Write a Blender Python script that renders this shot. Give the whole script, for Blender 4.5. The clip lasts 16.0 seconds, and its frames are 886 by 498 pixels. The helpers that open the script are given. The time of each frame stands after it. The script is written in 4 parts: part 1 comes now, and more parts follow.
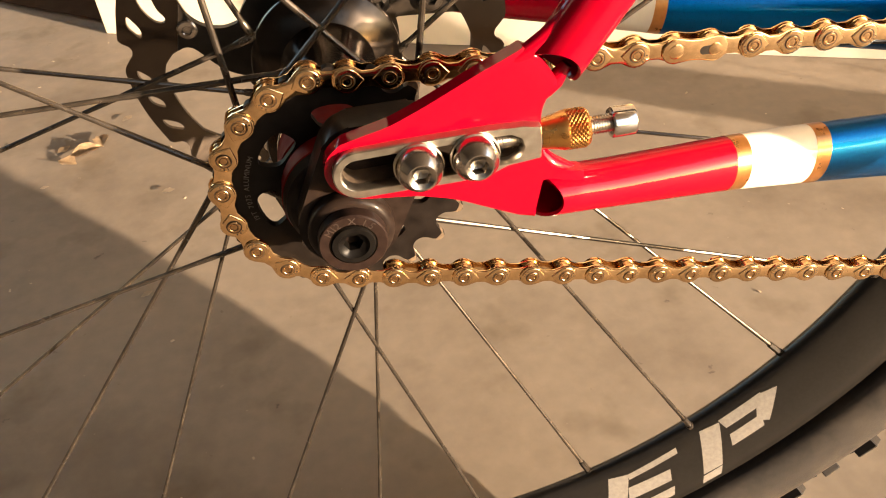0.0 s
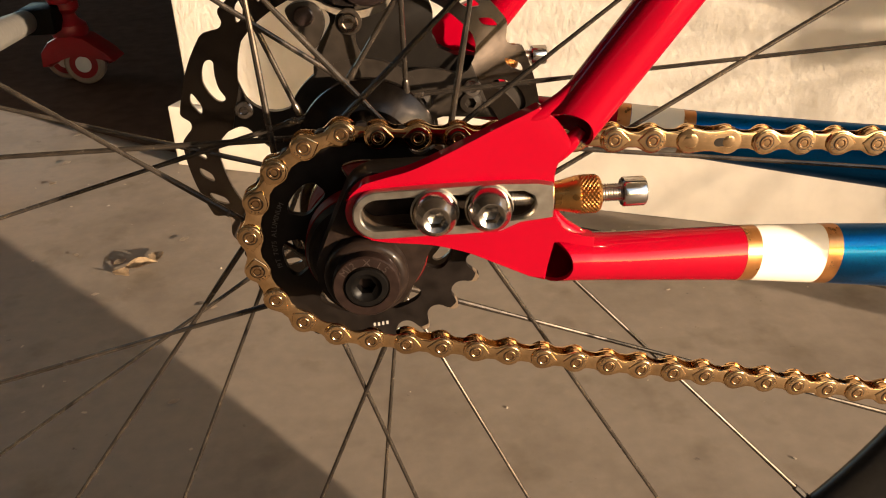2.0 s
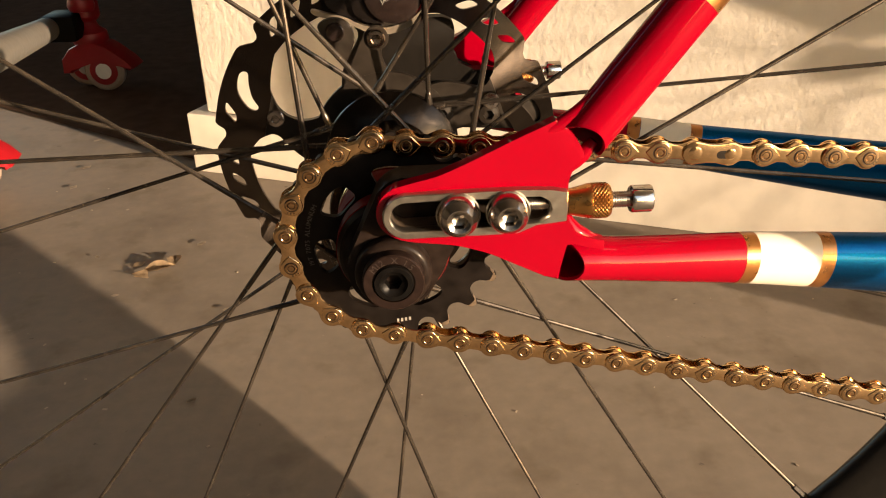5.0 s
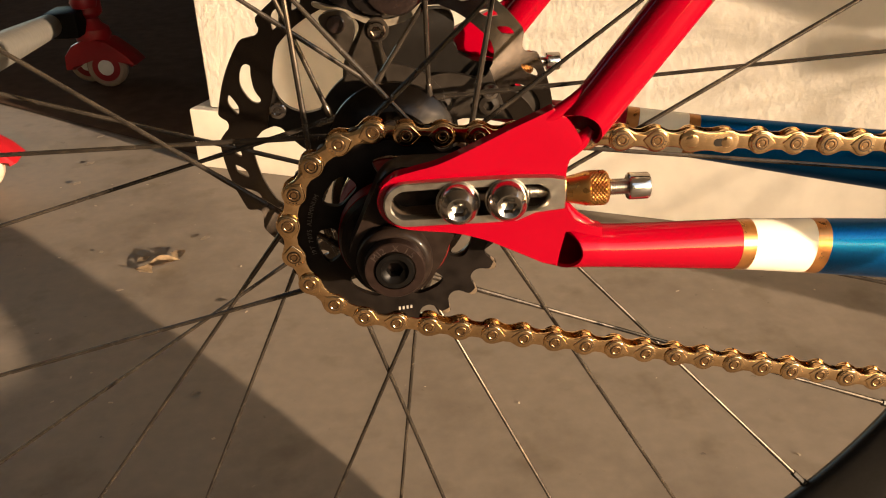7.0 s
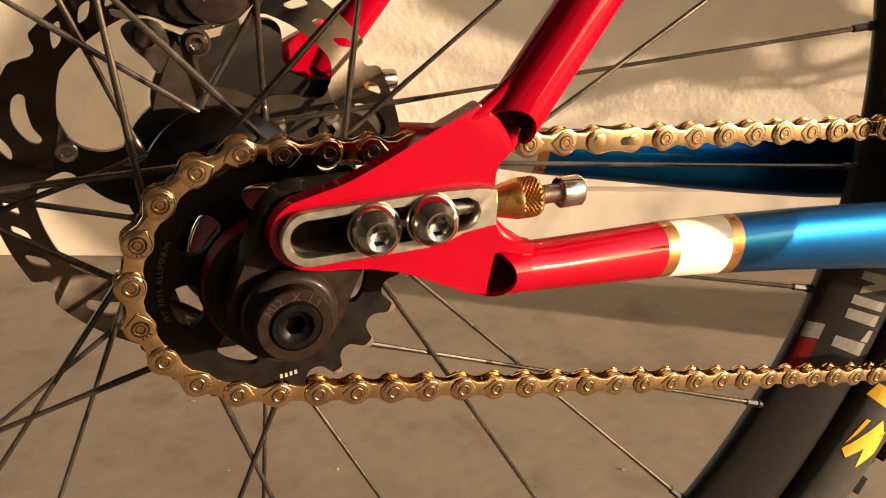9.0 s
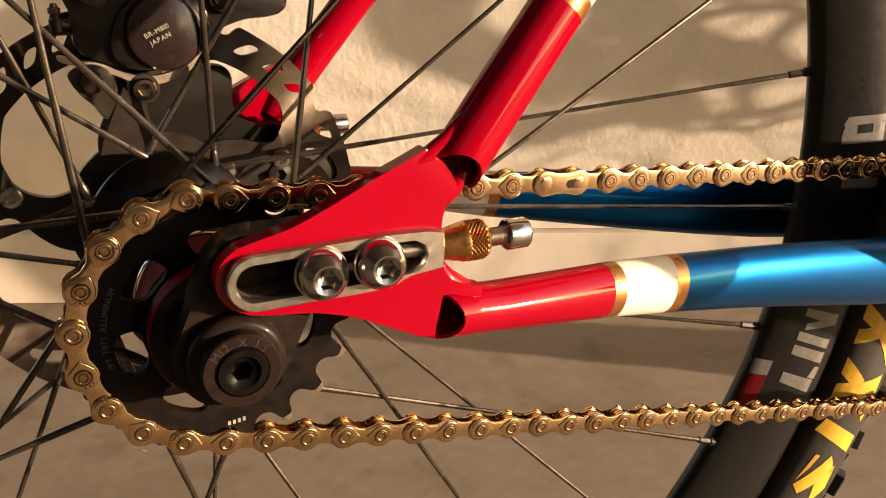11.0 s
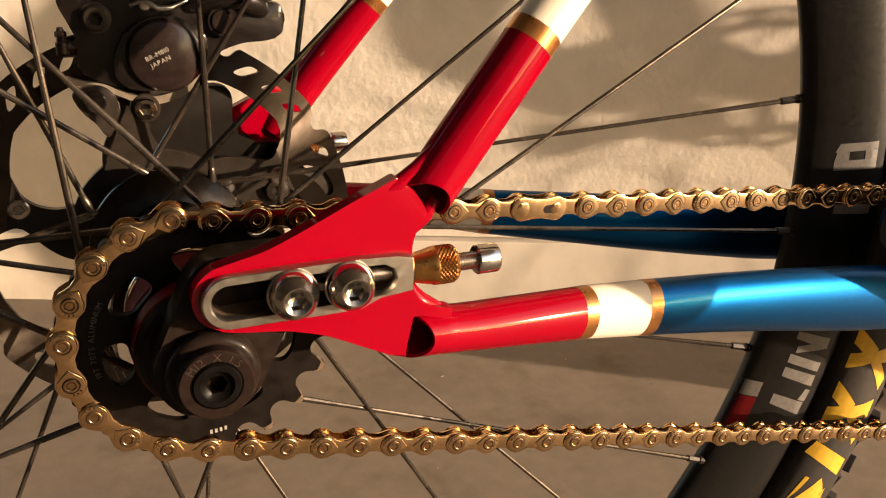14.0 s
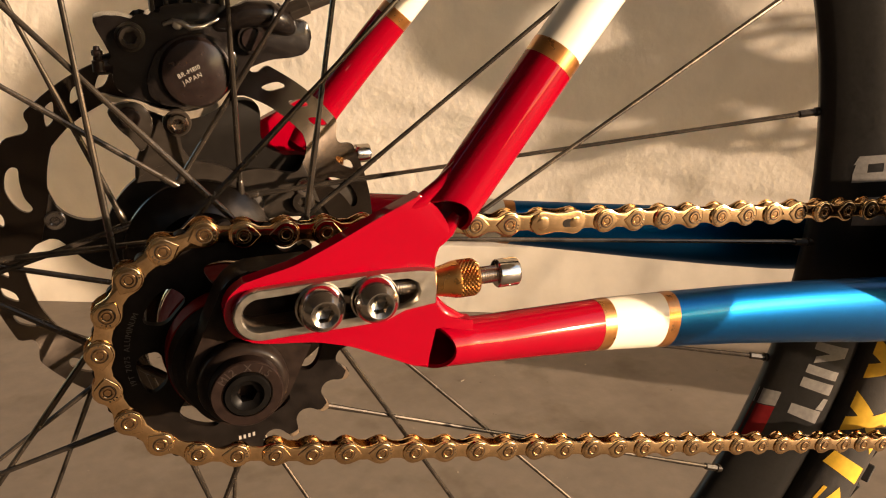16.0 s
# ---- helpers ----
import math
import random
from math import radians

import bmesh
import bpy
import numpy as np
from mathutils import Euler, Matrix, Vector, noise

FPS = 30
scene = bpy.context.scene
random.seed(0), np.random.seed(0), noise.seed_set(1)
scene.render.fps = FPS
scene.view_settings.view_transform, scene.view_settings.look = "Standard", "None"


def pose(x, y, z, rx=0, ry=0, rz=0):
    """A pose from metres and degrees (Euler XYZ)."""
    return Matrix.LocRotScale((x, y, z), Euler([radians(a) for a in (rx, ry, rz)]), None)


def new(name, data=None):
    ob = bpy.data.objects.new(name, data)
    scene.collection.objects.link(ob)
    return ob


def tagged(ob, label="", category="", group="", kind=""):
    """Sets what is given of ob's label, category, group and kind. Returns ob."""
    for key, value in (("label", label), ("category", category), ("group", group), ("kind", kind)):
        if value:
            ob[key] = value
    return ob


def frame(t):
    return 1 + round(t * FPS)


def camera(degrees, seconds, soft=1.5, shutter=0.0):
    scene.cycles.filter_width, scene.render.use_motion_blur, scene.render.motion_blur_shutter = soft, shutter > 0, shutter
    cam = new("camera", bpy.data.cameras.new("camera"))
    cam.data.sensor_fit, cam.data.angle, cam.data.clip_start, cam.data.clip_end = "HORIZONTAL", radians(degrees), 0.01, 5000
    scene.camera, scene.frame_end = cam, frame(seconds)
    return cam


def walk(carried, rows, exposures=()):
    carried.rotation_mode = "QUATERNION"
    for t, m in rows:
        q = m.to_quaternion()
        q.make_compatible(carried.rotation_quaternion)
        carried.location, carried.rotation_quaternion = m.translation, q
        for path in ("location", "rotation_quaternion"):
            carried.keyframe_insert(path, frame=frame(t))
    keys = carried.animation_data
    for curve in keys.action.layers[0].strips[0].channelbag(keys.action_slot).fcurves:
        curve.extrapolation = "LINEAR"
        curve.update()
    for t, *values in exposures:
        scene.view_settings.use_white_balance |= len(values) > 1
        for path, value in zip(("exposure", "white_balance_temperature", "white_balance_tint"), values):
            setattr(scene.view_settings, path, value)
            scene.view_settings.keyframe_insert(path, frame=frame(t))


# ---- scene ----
# ---------------------------------------------------------------- camera
cam = camera(55.95, 16.0, soft=1.1)
PATH = [
    (0, 0.00579, -0.27775, 0.51692, 50.400, 4.564, -9.745),
    (0.5, 0.00624, -0.29991, 0.49206, 58.710, 2.311, -5.767),
    (1, 0.01010, -0.30207, 0.48876, 60.781, 1.685, -4.867),
    (1.5, 0.01273, -0.30526, 0.49005, 62.006, 1.757, -4.572),
    (2, 0.01114, -0.30545, 0.49114, 62.516, 1.822, -4.189),
    (2.5, 0.00853, -0.30307, 0.49020, 62.463, 1.479, -3.651),
    (3, 0.00563, -0.30919, 0.49189, 62.522, 1.215, -3.627),
    (3.5, 0.00973, -0.31885, 0.49389, 63.169, 1.341, -3.723),
    (3.7, 0.00684, -0.32068, 0.49528, 63.579, 1.350, -3.501),
    (5.8, 0.00550, -0.32642, 0.49849, 63.032, 1.336, -3.116),
    (6, 0.00930, -0.32661, 0.49667, 63.023, 1.368, -3.037),
    (6.5, 0.00641, -0.33012, 0.49768, 63.101, 1.448, -3.112),
    (7, 0.00627, -0.33056, 0.49792, 62.899, 1.722, -3.230),
    (7.5, 0.00717, -0.32905, 0.49475, 62.740, 1.926, -3.229),
    (8, 0.00201, -0.32262, 0.49388, 62.722, 1.527, -5.825),
    (8.5, -0.01977, -0.27850, 0.46500, 63.801, 0.452, -16.197),
    (9, -0.03579, -0.27541, 0.46941, 66.476, 0.089, -22.011),
    (9.5, -0.03413, -0.26795, 0.46264, 68.328, -0.302, -24.252),
    (9.7, -0.03216, -0.27150, 0.46735, 68.722, -0.321, -24.541),
    (11.8, -0.03398, -0.27835, 0.47104, 69.473, -0.509, -24.942),
    (12, -0.03082, -0.27658, 0.47140, 69.499, -0.724, -24.829),
    (12.5, -0.02916, -0.27837, 0.47123, 69.543, -0.843, -24.794),
    (13, -0.02751, -0.27668, 0.47234, 69.344, -0.547, -24.477),
    (13.5, -0.02477, -0.28285, 0.47543, 69.125, -0.467, -23.309),
    (14, -0.02114, -0.29155, 0.47950, 69.589, -0.926, -22.447),
    (14.5, -0.01883, -0.29158, 0.47699, 69.949, -0.873, -22.095),
    (15, -0.01828, -0.29454, 0.47892, 70.176, -0.785, -21.942),
    (15.5, -0.02381, -0.29825, 0.48209, 69.899, -1.028, -21.342),
    (16, -0.02397, -0.29705, 0.48564, 69.717, -0.668, -21.051),
]
EXPOSURE = [(0.0, 2.76, 6400, 10), (0.5, 2.43, 5700, 10), (1.0, 2.18, 5650, 9), (1.5, 2.02, 5800, 9), (2.0, 1.88, 6150, 10), (3.5, 1.80, 6450, 10), (8.0, 1.83, 6500, 10), (9.0, 1.88, 6500, 11), (9.7, 1.86, 6500, 12), (11.8, 1.65, 6500, 13), (16.0, 1.60, 6500, 13)]
walk(cam, [(t, pose(x, y, z, rx, ry, rz)) for t, x, y, z, rx, ry, rz in PATH], EXPOSURE)

# ---------------------------------------------------------------- light
SUN_EL, SUN_AZ = 8.0, (0.752, -0.659)      # low evening sun, from ahead of the bicycle on its drive side
world = bpy.data.worlds.new("evening_sky")
scene.world = world
world.use_nodes = True
wn = world.node_tree.nodes
sky = wn.new("ShaderNodeTexSky")
sky.sky_type = "NISHITA"
sky.sun_disc = False
sky.dust_density, sky.ozone_density = 0.9, 1.0
sky.sun_elevation = radians(SUN_EL)
sky.sun_rotation = math.atan2(SUN_AZ[0], SUN_AZ[1])
world.node_tree.links.new(sky.outputs[0], wn["Background"].inputs[0])
wn["Background"].inputs[1].default_value = 0.15
sun_data = bpy.data.lights.new("sun", "SUN")
sun_data.energy = 4.7
sun_data.angle = radians(0.8)
sun_data.color = (1.0, 0.752, 0.518)
sun = new("sun", sun_data)
SUN_DIR = Vector((SUN_AZ[0] * math.cos(radians(SUN_EL)), SUN_AZ[1] * math.cos(radians(SUN_EL)), math.sin(radians(SUN_EL)))).normalized()
sun.matrix_world = Matrix.Translation(SUN_DIR * 8) @ SUN_DIR.to_track_quat("Z", "Y").to_matrix().to_4x4()


# ---------------------------------------------------------------- materials
def mat(name, base, rough=0.5, metal=0.0, vary=0.15, scale=60.0, bump=0.0, bump_scale=400.0, coat=0.0, stain=None,
        stain_scale=6.0, stain_amount=0.5, rough_vary=0.12, coat_rough=0.05, per_object=0.0, spec=0.5):
    """A painted, metal or mineral surface: colour varied at two scales, roughness varied, fine relief."""
    m = bpy.data.materials.new(name)
    m.use_nodes = True
    n, k = m.node_tree.nodes, m.node_tree.links
    b = n["Principled BSDF"]
    b.inputs["Metallic"].default_value = metal
    b.inputs["Coat Weight"].default_value = coat
    b.inputs["Coat Roughness"].default_value = coat_rough
    b.inputs["Specular IOR Level"].default_value = spec
    tc = n.new("ShaderNodeTexCoord")
    fine = n.new("ShaderNodeTexNoise")
    fine.inputs["Scale"].default_value = scale
    fine.inputs["Detail"].default_value = 6
    k.new(tc.outputs["Object"], fine.inputs["Vector"])
    ramp = n.new("ShaderNodeMapRange")
    ramp.inputs["From Min"].default_value, ramp.inputs["From Max"].default_value = 0.3, 0.7
    ramp.inputs["To Min"].default_value, ramp.inputs["To Max"].default_value = 1 - vary, 1 + vary
    k.new(fine.outputs["Fac"], ramp.inputs["Value"])
    mul = n.new("ShaderNodeVectorMath")
    mul.operation = "SCALE"
    mul.inputs[0].default_value = base
    k.new(ramp.outputs[0], mul.inputs["Scale"])
    colour = mul.outputs[0]
    if per_object:
        info = n.new("ShaderNodeObjectInfo")
        r2 = n.new("ShaderNodeMapRange")
        r2.inputs["To Min"].default_value, r2.inputs["To Max"].default_value = 1 - per_object, 1 + per_object
        k.new(info.outputs["Random"], r2.inputs["Value"])
        m2 = n.new("ShaderNodeVectorMath")
        m2.operation = "SCALE"
        k.new(colour, m2.inputs[0])
        k.new(r2.outputs[0], m2.inputs["Scale"])
        colour = m2.outputs[0]
    if stain:
        big = n.new("ShaderNodeTexNoise")
        big.inputs["Scale"].default_value = stain_scale
        big.inputs["Detail"].default_value = 8
        big.inputs["Roughness"].default_value = 0.65
        k.new(tc.outputs["Object"], big.inputs["Vector"])
        sr = n.new("ShaderNodeMapRange")
        sr.inputs["From Min"].default_value, sr.inputs["From Max"].default_value = 0.48, 0.72
        sr.inputs["To Max"].default_value = stain_amount
        k.new(big.outputs["Fac"], sr.inputs["Value"])
        mix = n.new("ShaderNodeMix")
        mix.data_type = "RGBA"
        k.new(sr.outputs[0], mix.inputs["Factor"])
        k.new(colour, mix.inputs["A"])
        mix.inputs["B"].default_value = (*stain, 1)
        colour = mix.outputs["Result"]
    k.new(colour, b.inputs["Base Color"])
    rr = n.new("ShaderNodeMapRange")
    rr.inputs["From Min"].default_value, rr.inputs["From Max"].default_value = 0.3, 0.7
    rr.inputs["To Min"].default_value, rr.inputs["To Max"].default_value = max(0.02, rough * (1 - rough_vary)), min(1, rough * (1 + rough_vary))
    k.new(fine.outputs["Fac"], rr.inputs["Value"])
    k.new(rr.outputs[0], b.inputs["Roughness"])
    if bump:
        bn = n.new("ShaderNodeTexNoise")
        bn.inputs["Scale"].default_value = bump_scale
        bn.inputs["Detail"].default_value = 5
        k.new(tc.outputs["Object"], bn.inputs["Vector"])
        bp = n.new("ShaderNodeBump")
        bp.inputs["Strength"].default_value = 1.0
        bp.inputs["Distance"].default_value = bump
        k.new(bn.outputs["Fac"], bp.inputs["Height"])
        k.new(bp.outputs[0], b.inputs["Normal"])
    return m


RED = mat("red_gloss_paint", (0.19, 0.0002, 0.0065), 0.5, 0, 0.05, 40, 0.00001, 250, coat=0.52, coat_rough=0.05, spec=0.0)
CREAM = mat("cream_paint", (0.57, 0.52, 0.43), 0.45, 0, 0.04, 60, coat=0.6, spec=0.1)
COPPER = mat("copper_band_paint", (0.40, 0.17, 0.045), 0.30, 0.85, 0.12, 300, coat=0.4)
BLUE = mat("blue_metallic_paint", (0.0004, 0.070, 0.222), 0.35, 0.92, 0.22, 3600, coat=0.08, coat_rough=0.05, rough_vary=0.35, spec=0.05)
GOLD = mat("gold_chain_plating", (0.74, 0.495, 0.255), 0.12, 1.0, 0.08, 300, 0.000015, 500, per_object=0.14, stain=(0.28, 0.16, 0.07), stain_scale=110, stain_amount=0.5)
GOLD_DARK = mat("gold_pin_head", (0.46, 0.285, 0.14), 0.22, 1.0, 0.10, 700)
# dark colour for oil grime and for the shade in the chain's grooves
CHAIN_DARK = mat("chain_grime_and_shade", (0.035, 0.020, 0.009), 0.35, 0.3, 0.3, 900)
BRASS = mat("gold_anodised", (0.46, 0.23, 0.07), 0.28, 1.0, 0.08, 300)
STEEL = mat("brushed_steel", (0.38, 0.345, 0.295), 0.34, 1.0, 0.10, 350, 0.00002, 700, stain=(0.27, 0.235, 0.19), stain_scale=90, stain_amount=0.4)
CHROME = mat("polished_steel", (0.48, 0.44, 0.40), 0.12, 1.0, 0.05, 300)
THREAD = mat("threaded_steel", (0.50, 0.46, 0.42), 0.25, 1.0, 0.08, 300)
BOLT = mat("dark_polished_steel", (0.40, 0.36, 0.325), 0.19, 1.0, 0.10, 300, 0.000012, 500, stain=(0.19, 0.155, 0.125), stain_scale=140, stain_amount=0.5)
SOCKET = mat("bright_socket_steel", (0.30, 0.27, 0.235), 0.24, 1.0, 0.12, 600, 0.00002, 900)
ALLOY = mat("satin_alloy", (0.30, 0.25, 0.19), 0.40, 0.80, 0.10, 300, 0.00002, 600)
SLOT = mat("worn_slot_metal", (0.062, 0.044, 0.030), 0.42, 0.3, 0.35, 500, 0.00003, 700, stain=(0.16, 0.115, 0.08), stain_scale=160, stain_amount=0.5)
WORN = mat("worn_tooth_metal", (0.30, 0.22, 0.15), 0.30, 0.8, 0.3, 500, 0.00003, 700)
AXLE = mat("black_axle", (0.0032, 0.0027, 0.0024), 0.40, 0.0, 0.3, 300, 0.00003, 500, spec=0.06)
INK = mat("worn_white_print", (0.20, 0.18, 0.155), 0.5, 0, 0.25, 700)
BLACK = mat("black_anodised", (0.0165, 0.0130, 0.0100), 0.32, 0.0, 0.25, 200, 0.00002, 900, spec=0.14)
BROWNBLACK = mat("worn_black_anodised", (0.0098, 0.0063, 0.0049), 0.40, 0.0, 0.4, 250, 0.00006, 500, stain=(0.020, 0.0125, 0.0090), stain_scale=190, spec=0.05, coat=0.10, coat_rough=0.09)
NUT = mat("brown_anodised", (0.0105, 0.0060, 0.0047), 0.40, 0.0, 0.35, 400, 0.00004, 700, spec=0.08, coat=0.12, coat_rough=0.16)
HUB = mat("polished_dark_hub", (0.036, 0.029, 0.024), 0.22, 1.0, 0.2, 150, 0.00003, 200)
SEAL = mat("polished_seal_steel", (0.52, 0.42, 0.33), 0.16, 1.0, 0.12, 200, 0.00003, 260)
SPROCKET = mat("black_sprocket", (0.0068, 0.0051, 0.0042), 0.46, 0.0, 0.4, 200, 0.00006, 600, spec=0.05)
PLATE_GREY = mat("dark_grey_anodised", (0.0062, 0.0050, 0.0040), 0.5, 0.0, 0.12, 300, 0.00003, 900, spec=0.05)
CALIPER = mat("caliper_dark_paint", (0.0125, 0.0080, 0.0068), 0.20, 0.0, 0.2, 300, 0.00003, 500, spec=0.38)
BODY = mat("caliper_body_paint", (0.0058, 0.0043, 0.0037), 0.24, 0.0, 0.25, 300, 0.00004, 500, spec=0.35)
ROTOR = mat("rotor_steel", (0.066, 0.052, 0.041), 0.23, 1.0, 0.14, 120, 0.00001, 900)
rotor_nodes = ROTOR.node_tree.nodes                 # brushed round the axle
around = rotor_nodes.new("ShaderNodeTangent")
around.direction_type, around.axis = "RADIAL", "Y"
ROTOR.node_tree.links.new(around.outputs[0], rotor_nodes["Principled BSDF"].inputs["Tangent"])
rotor_nodes["Principled BSDF"].inputs["Anisotropic"].default_value = 1.0
rotor_nodes["Principled BSDF"].inputs["Anisotropic Rotation"].default_value = 0.25
CARBON = mat("carbon_rim", (0.0060, 0.0051, 0.0043), 0.36, 0.0, 0.25, 500, 0.00002, 1500, spec=0.26)
RUBBER = mat("tyre_rubber", (0.016, 0.013, 0.011), 0.6, 0.0, 0.25, 300, 0.00008, 900, stain=(0.055, 0.043, 0.031), stain_scale=24, stain_amount=0.35, spec=0.25)
SPOKE = mat("black_spoke", (0.046, 0.037, 0.029), 0.25, 0.70, 0.2, 300, stain=(0.17, 0.132, 0.095), stain_scale=45, stain_amount=0.5)
REDANO = mat("red_anodised", (0.115, 0.004, 0.004), 0.6, 0.0, 0.1, 300, spec=0.08)
GREYINK = mat("silver_print", (0.115, 0.104, 0.092), 0.45, 0, 0.15, 500)
STAMP = mat("stamped_edge", (0.026, 0.018, 0.014), 0.4, 0.2, 0.3, 700)
DIMINK = mat("faint_print", (0.040, 0.032, 0.026), 0.5, 0, 0.3, 700)
WHITEINK = mat("white_print", (0.22, 0.20, 0.175), 0.5, 0, 0.1, 500)
YELLOW = mat("yellow_print", (0.50, 0.29, 0.008), 0.5, 0, 0.12, 300)
REDINK = mat("red_print", (0.095, 0.003, 0.003), 0.5, 0, 0.1, 300, spec=0.1)
CONCRETE = mat("concrete", (0.200, 0.161, 0.121), 0.80, 0, 0.11, 60, 0.00016, 160, stain=(0.092, 0.068, 0.047), stain_scale=4.6, stain_amount=0.68)


def speckle(m, low, high, scale, amount, tint):
    """Scattered small marks of another colour over a surface."""
    n, k = m.node_tree.nodes, m.node_tree.links
    b = n["Principled BSDF"]
    old = b.inputs["Base Color"].links[0].from_socket
    tc = n.new("ShaderNodeTexCoord")
    noise = n.new("ShaderNodeTexNoise")
    noise.inputs["Scale"].default_value, noise.inputs["Detail"].default_value, noise.inputs["Roughness"].default_value = scale, 4, 0.55
    k.new(tc.outputs["Object"], noise.inputs["Vector"])
    r = n.new("ShaderNodeMapRange")
    r.inputs["From Min"].default_value, r.inputs["From Max"].default_value, r.inputs["To Max"].default_value = low, high, amount
    k.new(noise.outputs["Fac"], r.inputs["Value"])
    mix = n.new("ShaderNodeMix")
    mix.data_type = "RGBA"
    mix.inputs["B"].default_value = (*tint, 1)
    k.new(r.outputs[0], mix.inputs["Factor"])
    k.new(old, mix.inputs["A"])
    k.new(mix.outputs["Result"], b.inputs["Base Color"])


speckle(CONCRETE, 0.56, 0.70, 14, 0.55, (0.105, 0.078, 0.047))
speckle(CONCRETE, 0.70, 0.75, 46, 0.75, (0.055, 0.040, 0.028))
speckle(CONCRETE, 0.72, 0.76, 90, 0.6, (0.34, 0.27, 0.19))
DARKFLOOR = mat("dark_brown_floor", (0.080, 0.050, 0.034), 0.8, 0, 0.15, 30, 0.0004, 200, stain=(0.05, 0.033, 0.023), stain_scale=4, spec=0.0)
STUCCO = mat("cream_stucco", (0.86, 0.78, 0.67), 0.88, 0, 0.05, 30, 0.0008, 95, spec=0.1)
FOUNDATION = mat("painted_foundation", (0.74, 0.66, 0.55), 0.8, 0, 0.06, 30, 0.0004, 60, spec=0.1)
for matt in (STUCCO, FOUNDATION):                   # coarse mineral paint scatters light back to where it comes from
    matt.node_tree.nodes["Principled BSDF"].inputs["Diffuse Roughness"].default_value = 1.0
# for the added walls and roof out of view; its tone sets the bounced fill
UNSEEN_WALL = mat("plain_unseen_wall", (0.29, 0.27, 0.25), 0.9, 0, 0.1, 10, 0.001, 60)
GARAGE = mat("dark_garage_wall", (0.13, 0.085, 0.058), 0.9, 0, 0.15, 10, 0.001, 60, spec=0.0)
CASTER_RED = mat("red_plastic", (0.26, 0.006, 0.010), 0.38, 0, 0.08, 60, 0.0001, 200)
CASTER_TYRE = mat("beige_rubber", (0.30, 0.22, 0.16), 0.6, 0, 0.1, 80)
CASTER_WHITE = mat("white_plastic", (0.72, 0.68, 0.62), 0.45, 0, 0.05, 80)
GREYTUBE = mat("grey_painted_tube", (0.13, 0.12, 0.105), 0.5, 0.1, 0.10, 60)
LEAF = mat("dry_leaf", (0.36, 0.26, 0.155), 0.75, 0, 0.35, 120, 0.0004, 300, per_object=0.3)
GRIT = mat("pale_grit", (0.36, 0.29, 0.21), 0.9, 0, 0.4, 40)


# ---------------------------------------------------------------- mesh helpers
AXLE_Z = 0.365


def P(x, y, z):
    """A place on the bicycle in millimetres from the rear axle's middle."""
    return Vector((x / 1000, y / 1000, z / 1000 + AXLE_Z))


def part(name, bm, material, parent=None, label="", smooth=35, m=None):
    me = bpy.data.meshes.new(name)
    bmesh.ops.recalc_face_normals(bm, faces=bm.faces)
    bm.to_mesh(me)
    bm.free()
    me.materials.append(material)
    if smooth:
        for p in me.polygons:
            p.use_smooth = True
        me.set_sharp_from_angle(angle=radians(smooth))
    ob = new(name, me)
    ob.parent = parent
    if m is not None:
        ob.matrix_basis = m
    if label:
        tagged(ob, label)
    return ob


def thing(name, label, category, group="", kind="", at=(0, 0, 0)):
    ob = new(name)
    ob.location = at
    return tagged(ob, label, category, group, kind)


def tube(points, radii, seg=28, wall=0.0, caps=True, bm=None, mouth=0.0):
    """A tube through points (metres). radii: (half height, half width along y) at each point. wall > 0 leaves it open and hollow.
    mouth: how far the start is cut back on the side that faces -y."""
    bm = bm or bmesh.new()
    pts = [Vector(p) for p in points]

    def rings(shrink):
        out = []
        for i, p in enumerate(pts):
            t = (pts[min(i + 1, len(pts) - 1)] - pts[max(i - 1, 0)]).normalized()
            ref = Vector((0, 1, 0)) if abs(t.y) < 0.9 else Vector((1, 0, 0))
            side = (ref - t * ref.dot(t)).normalized()
            upw = t.cross(side)
            a, b = (radii[i] if isinstance(radii[i], tuple) else (radii[i], radii[i]))
            back = mouth * max(0.0, 1 - (p - pts[0]).length / 0.016)
            out.append([bm.verts.new(p + upw * (a - shrink) * math.cos(2 * math.pi * j / seg) + side * (b - shrink) * math.sin(2 * math.pi * j / seg)
                                     + t * back * max(0.0, -math.sin(2 * math.pi * j / seg)) ** 1.3) for j in range(seg)])
        return out

    outer = rings(0)
    for r, s in zip(outer, outer[1:]):
        for j in range(seg):
            bm.faces.new((r[j], r[(j + 1) % seg], s[(j + 1) % seg], s[j]))
    if wall:
        inner = rings(wall)
        for r, s in zip(inner, inner[1:]):
            for j in range(seg):
                bm.faces.new((s[j], s[(j + 1) % seg], r[(j + 1) % seg], r[j]))
        for r, s in ((outer[0], inner[0]), (outer[-1], inner[-1])):
            for j in range(seg):
                bm.faces.new((r[j], s[j], s[(j + 1) % seg], r[(j + 1) % seg]))
    elif caps:
        bm.faces.new(outer[0])
        bm.faces.new(outer[-1][::-1])
    return bm


def spline(points, n=6, closed=False):
    """A smooth line through 2D points."""
    out, c = [], len(points)
    for i in range(c if closed else c - 1):
        g = lambda j: points[j % c] if closed else points[max(0, min(c - 1, j))]
        a, b, d, e = g(i - 1), g(i), g(i + 1), g(i + 2)
        for s in range(n):
            t = s / n
            out.append(tuple(0.5 * (2 * q + (r - p) * t + (2 * p - 5 * q + 4 * r - w) * t * t + (3 * q - p - 3 * r + w) * t ** 3) for p, q, r, w in zip(a, b, d, e)))
    if not closed:
        out.append(points[-1])
    return out


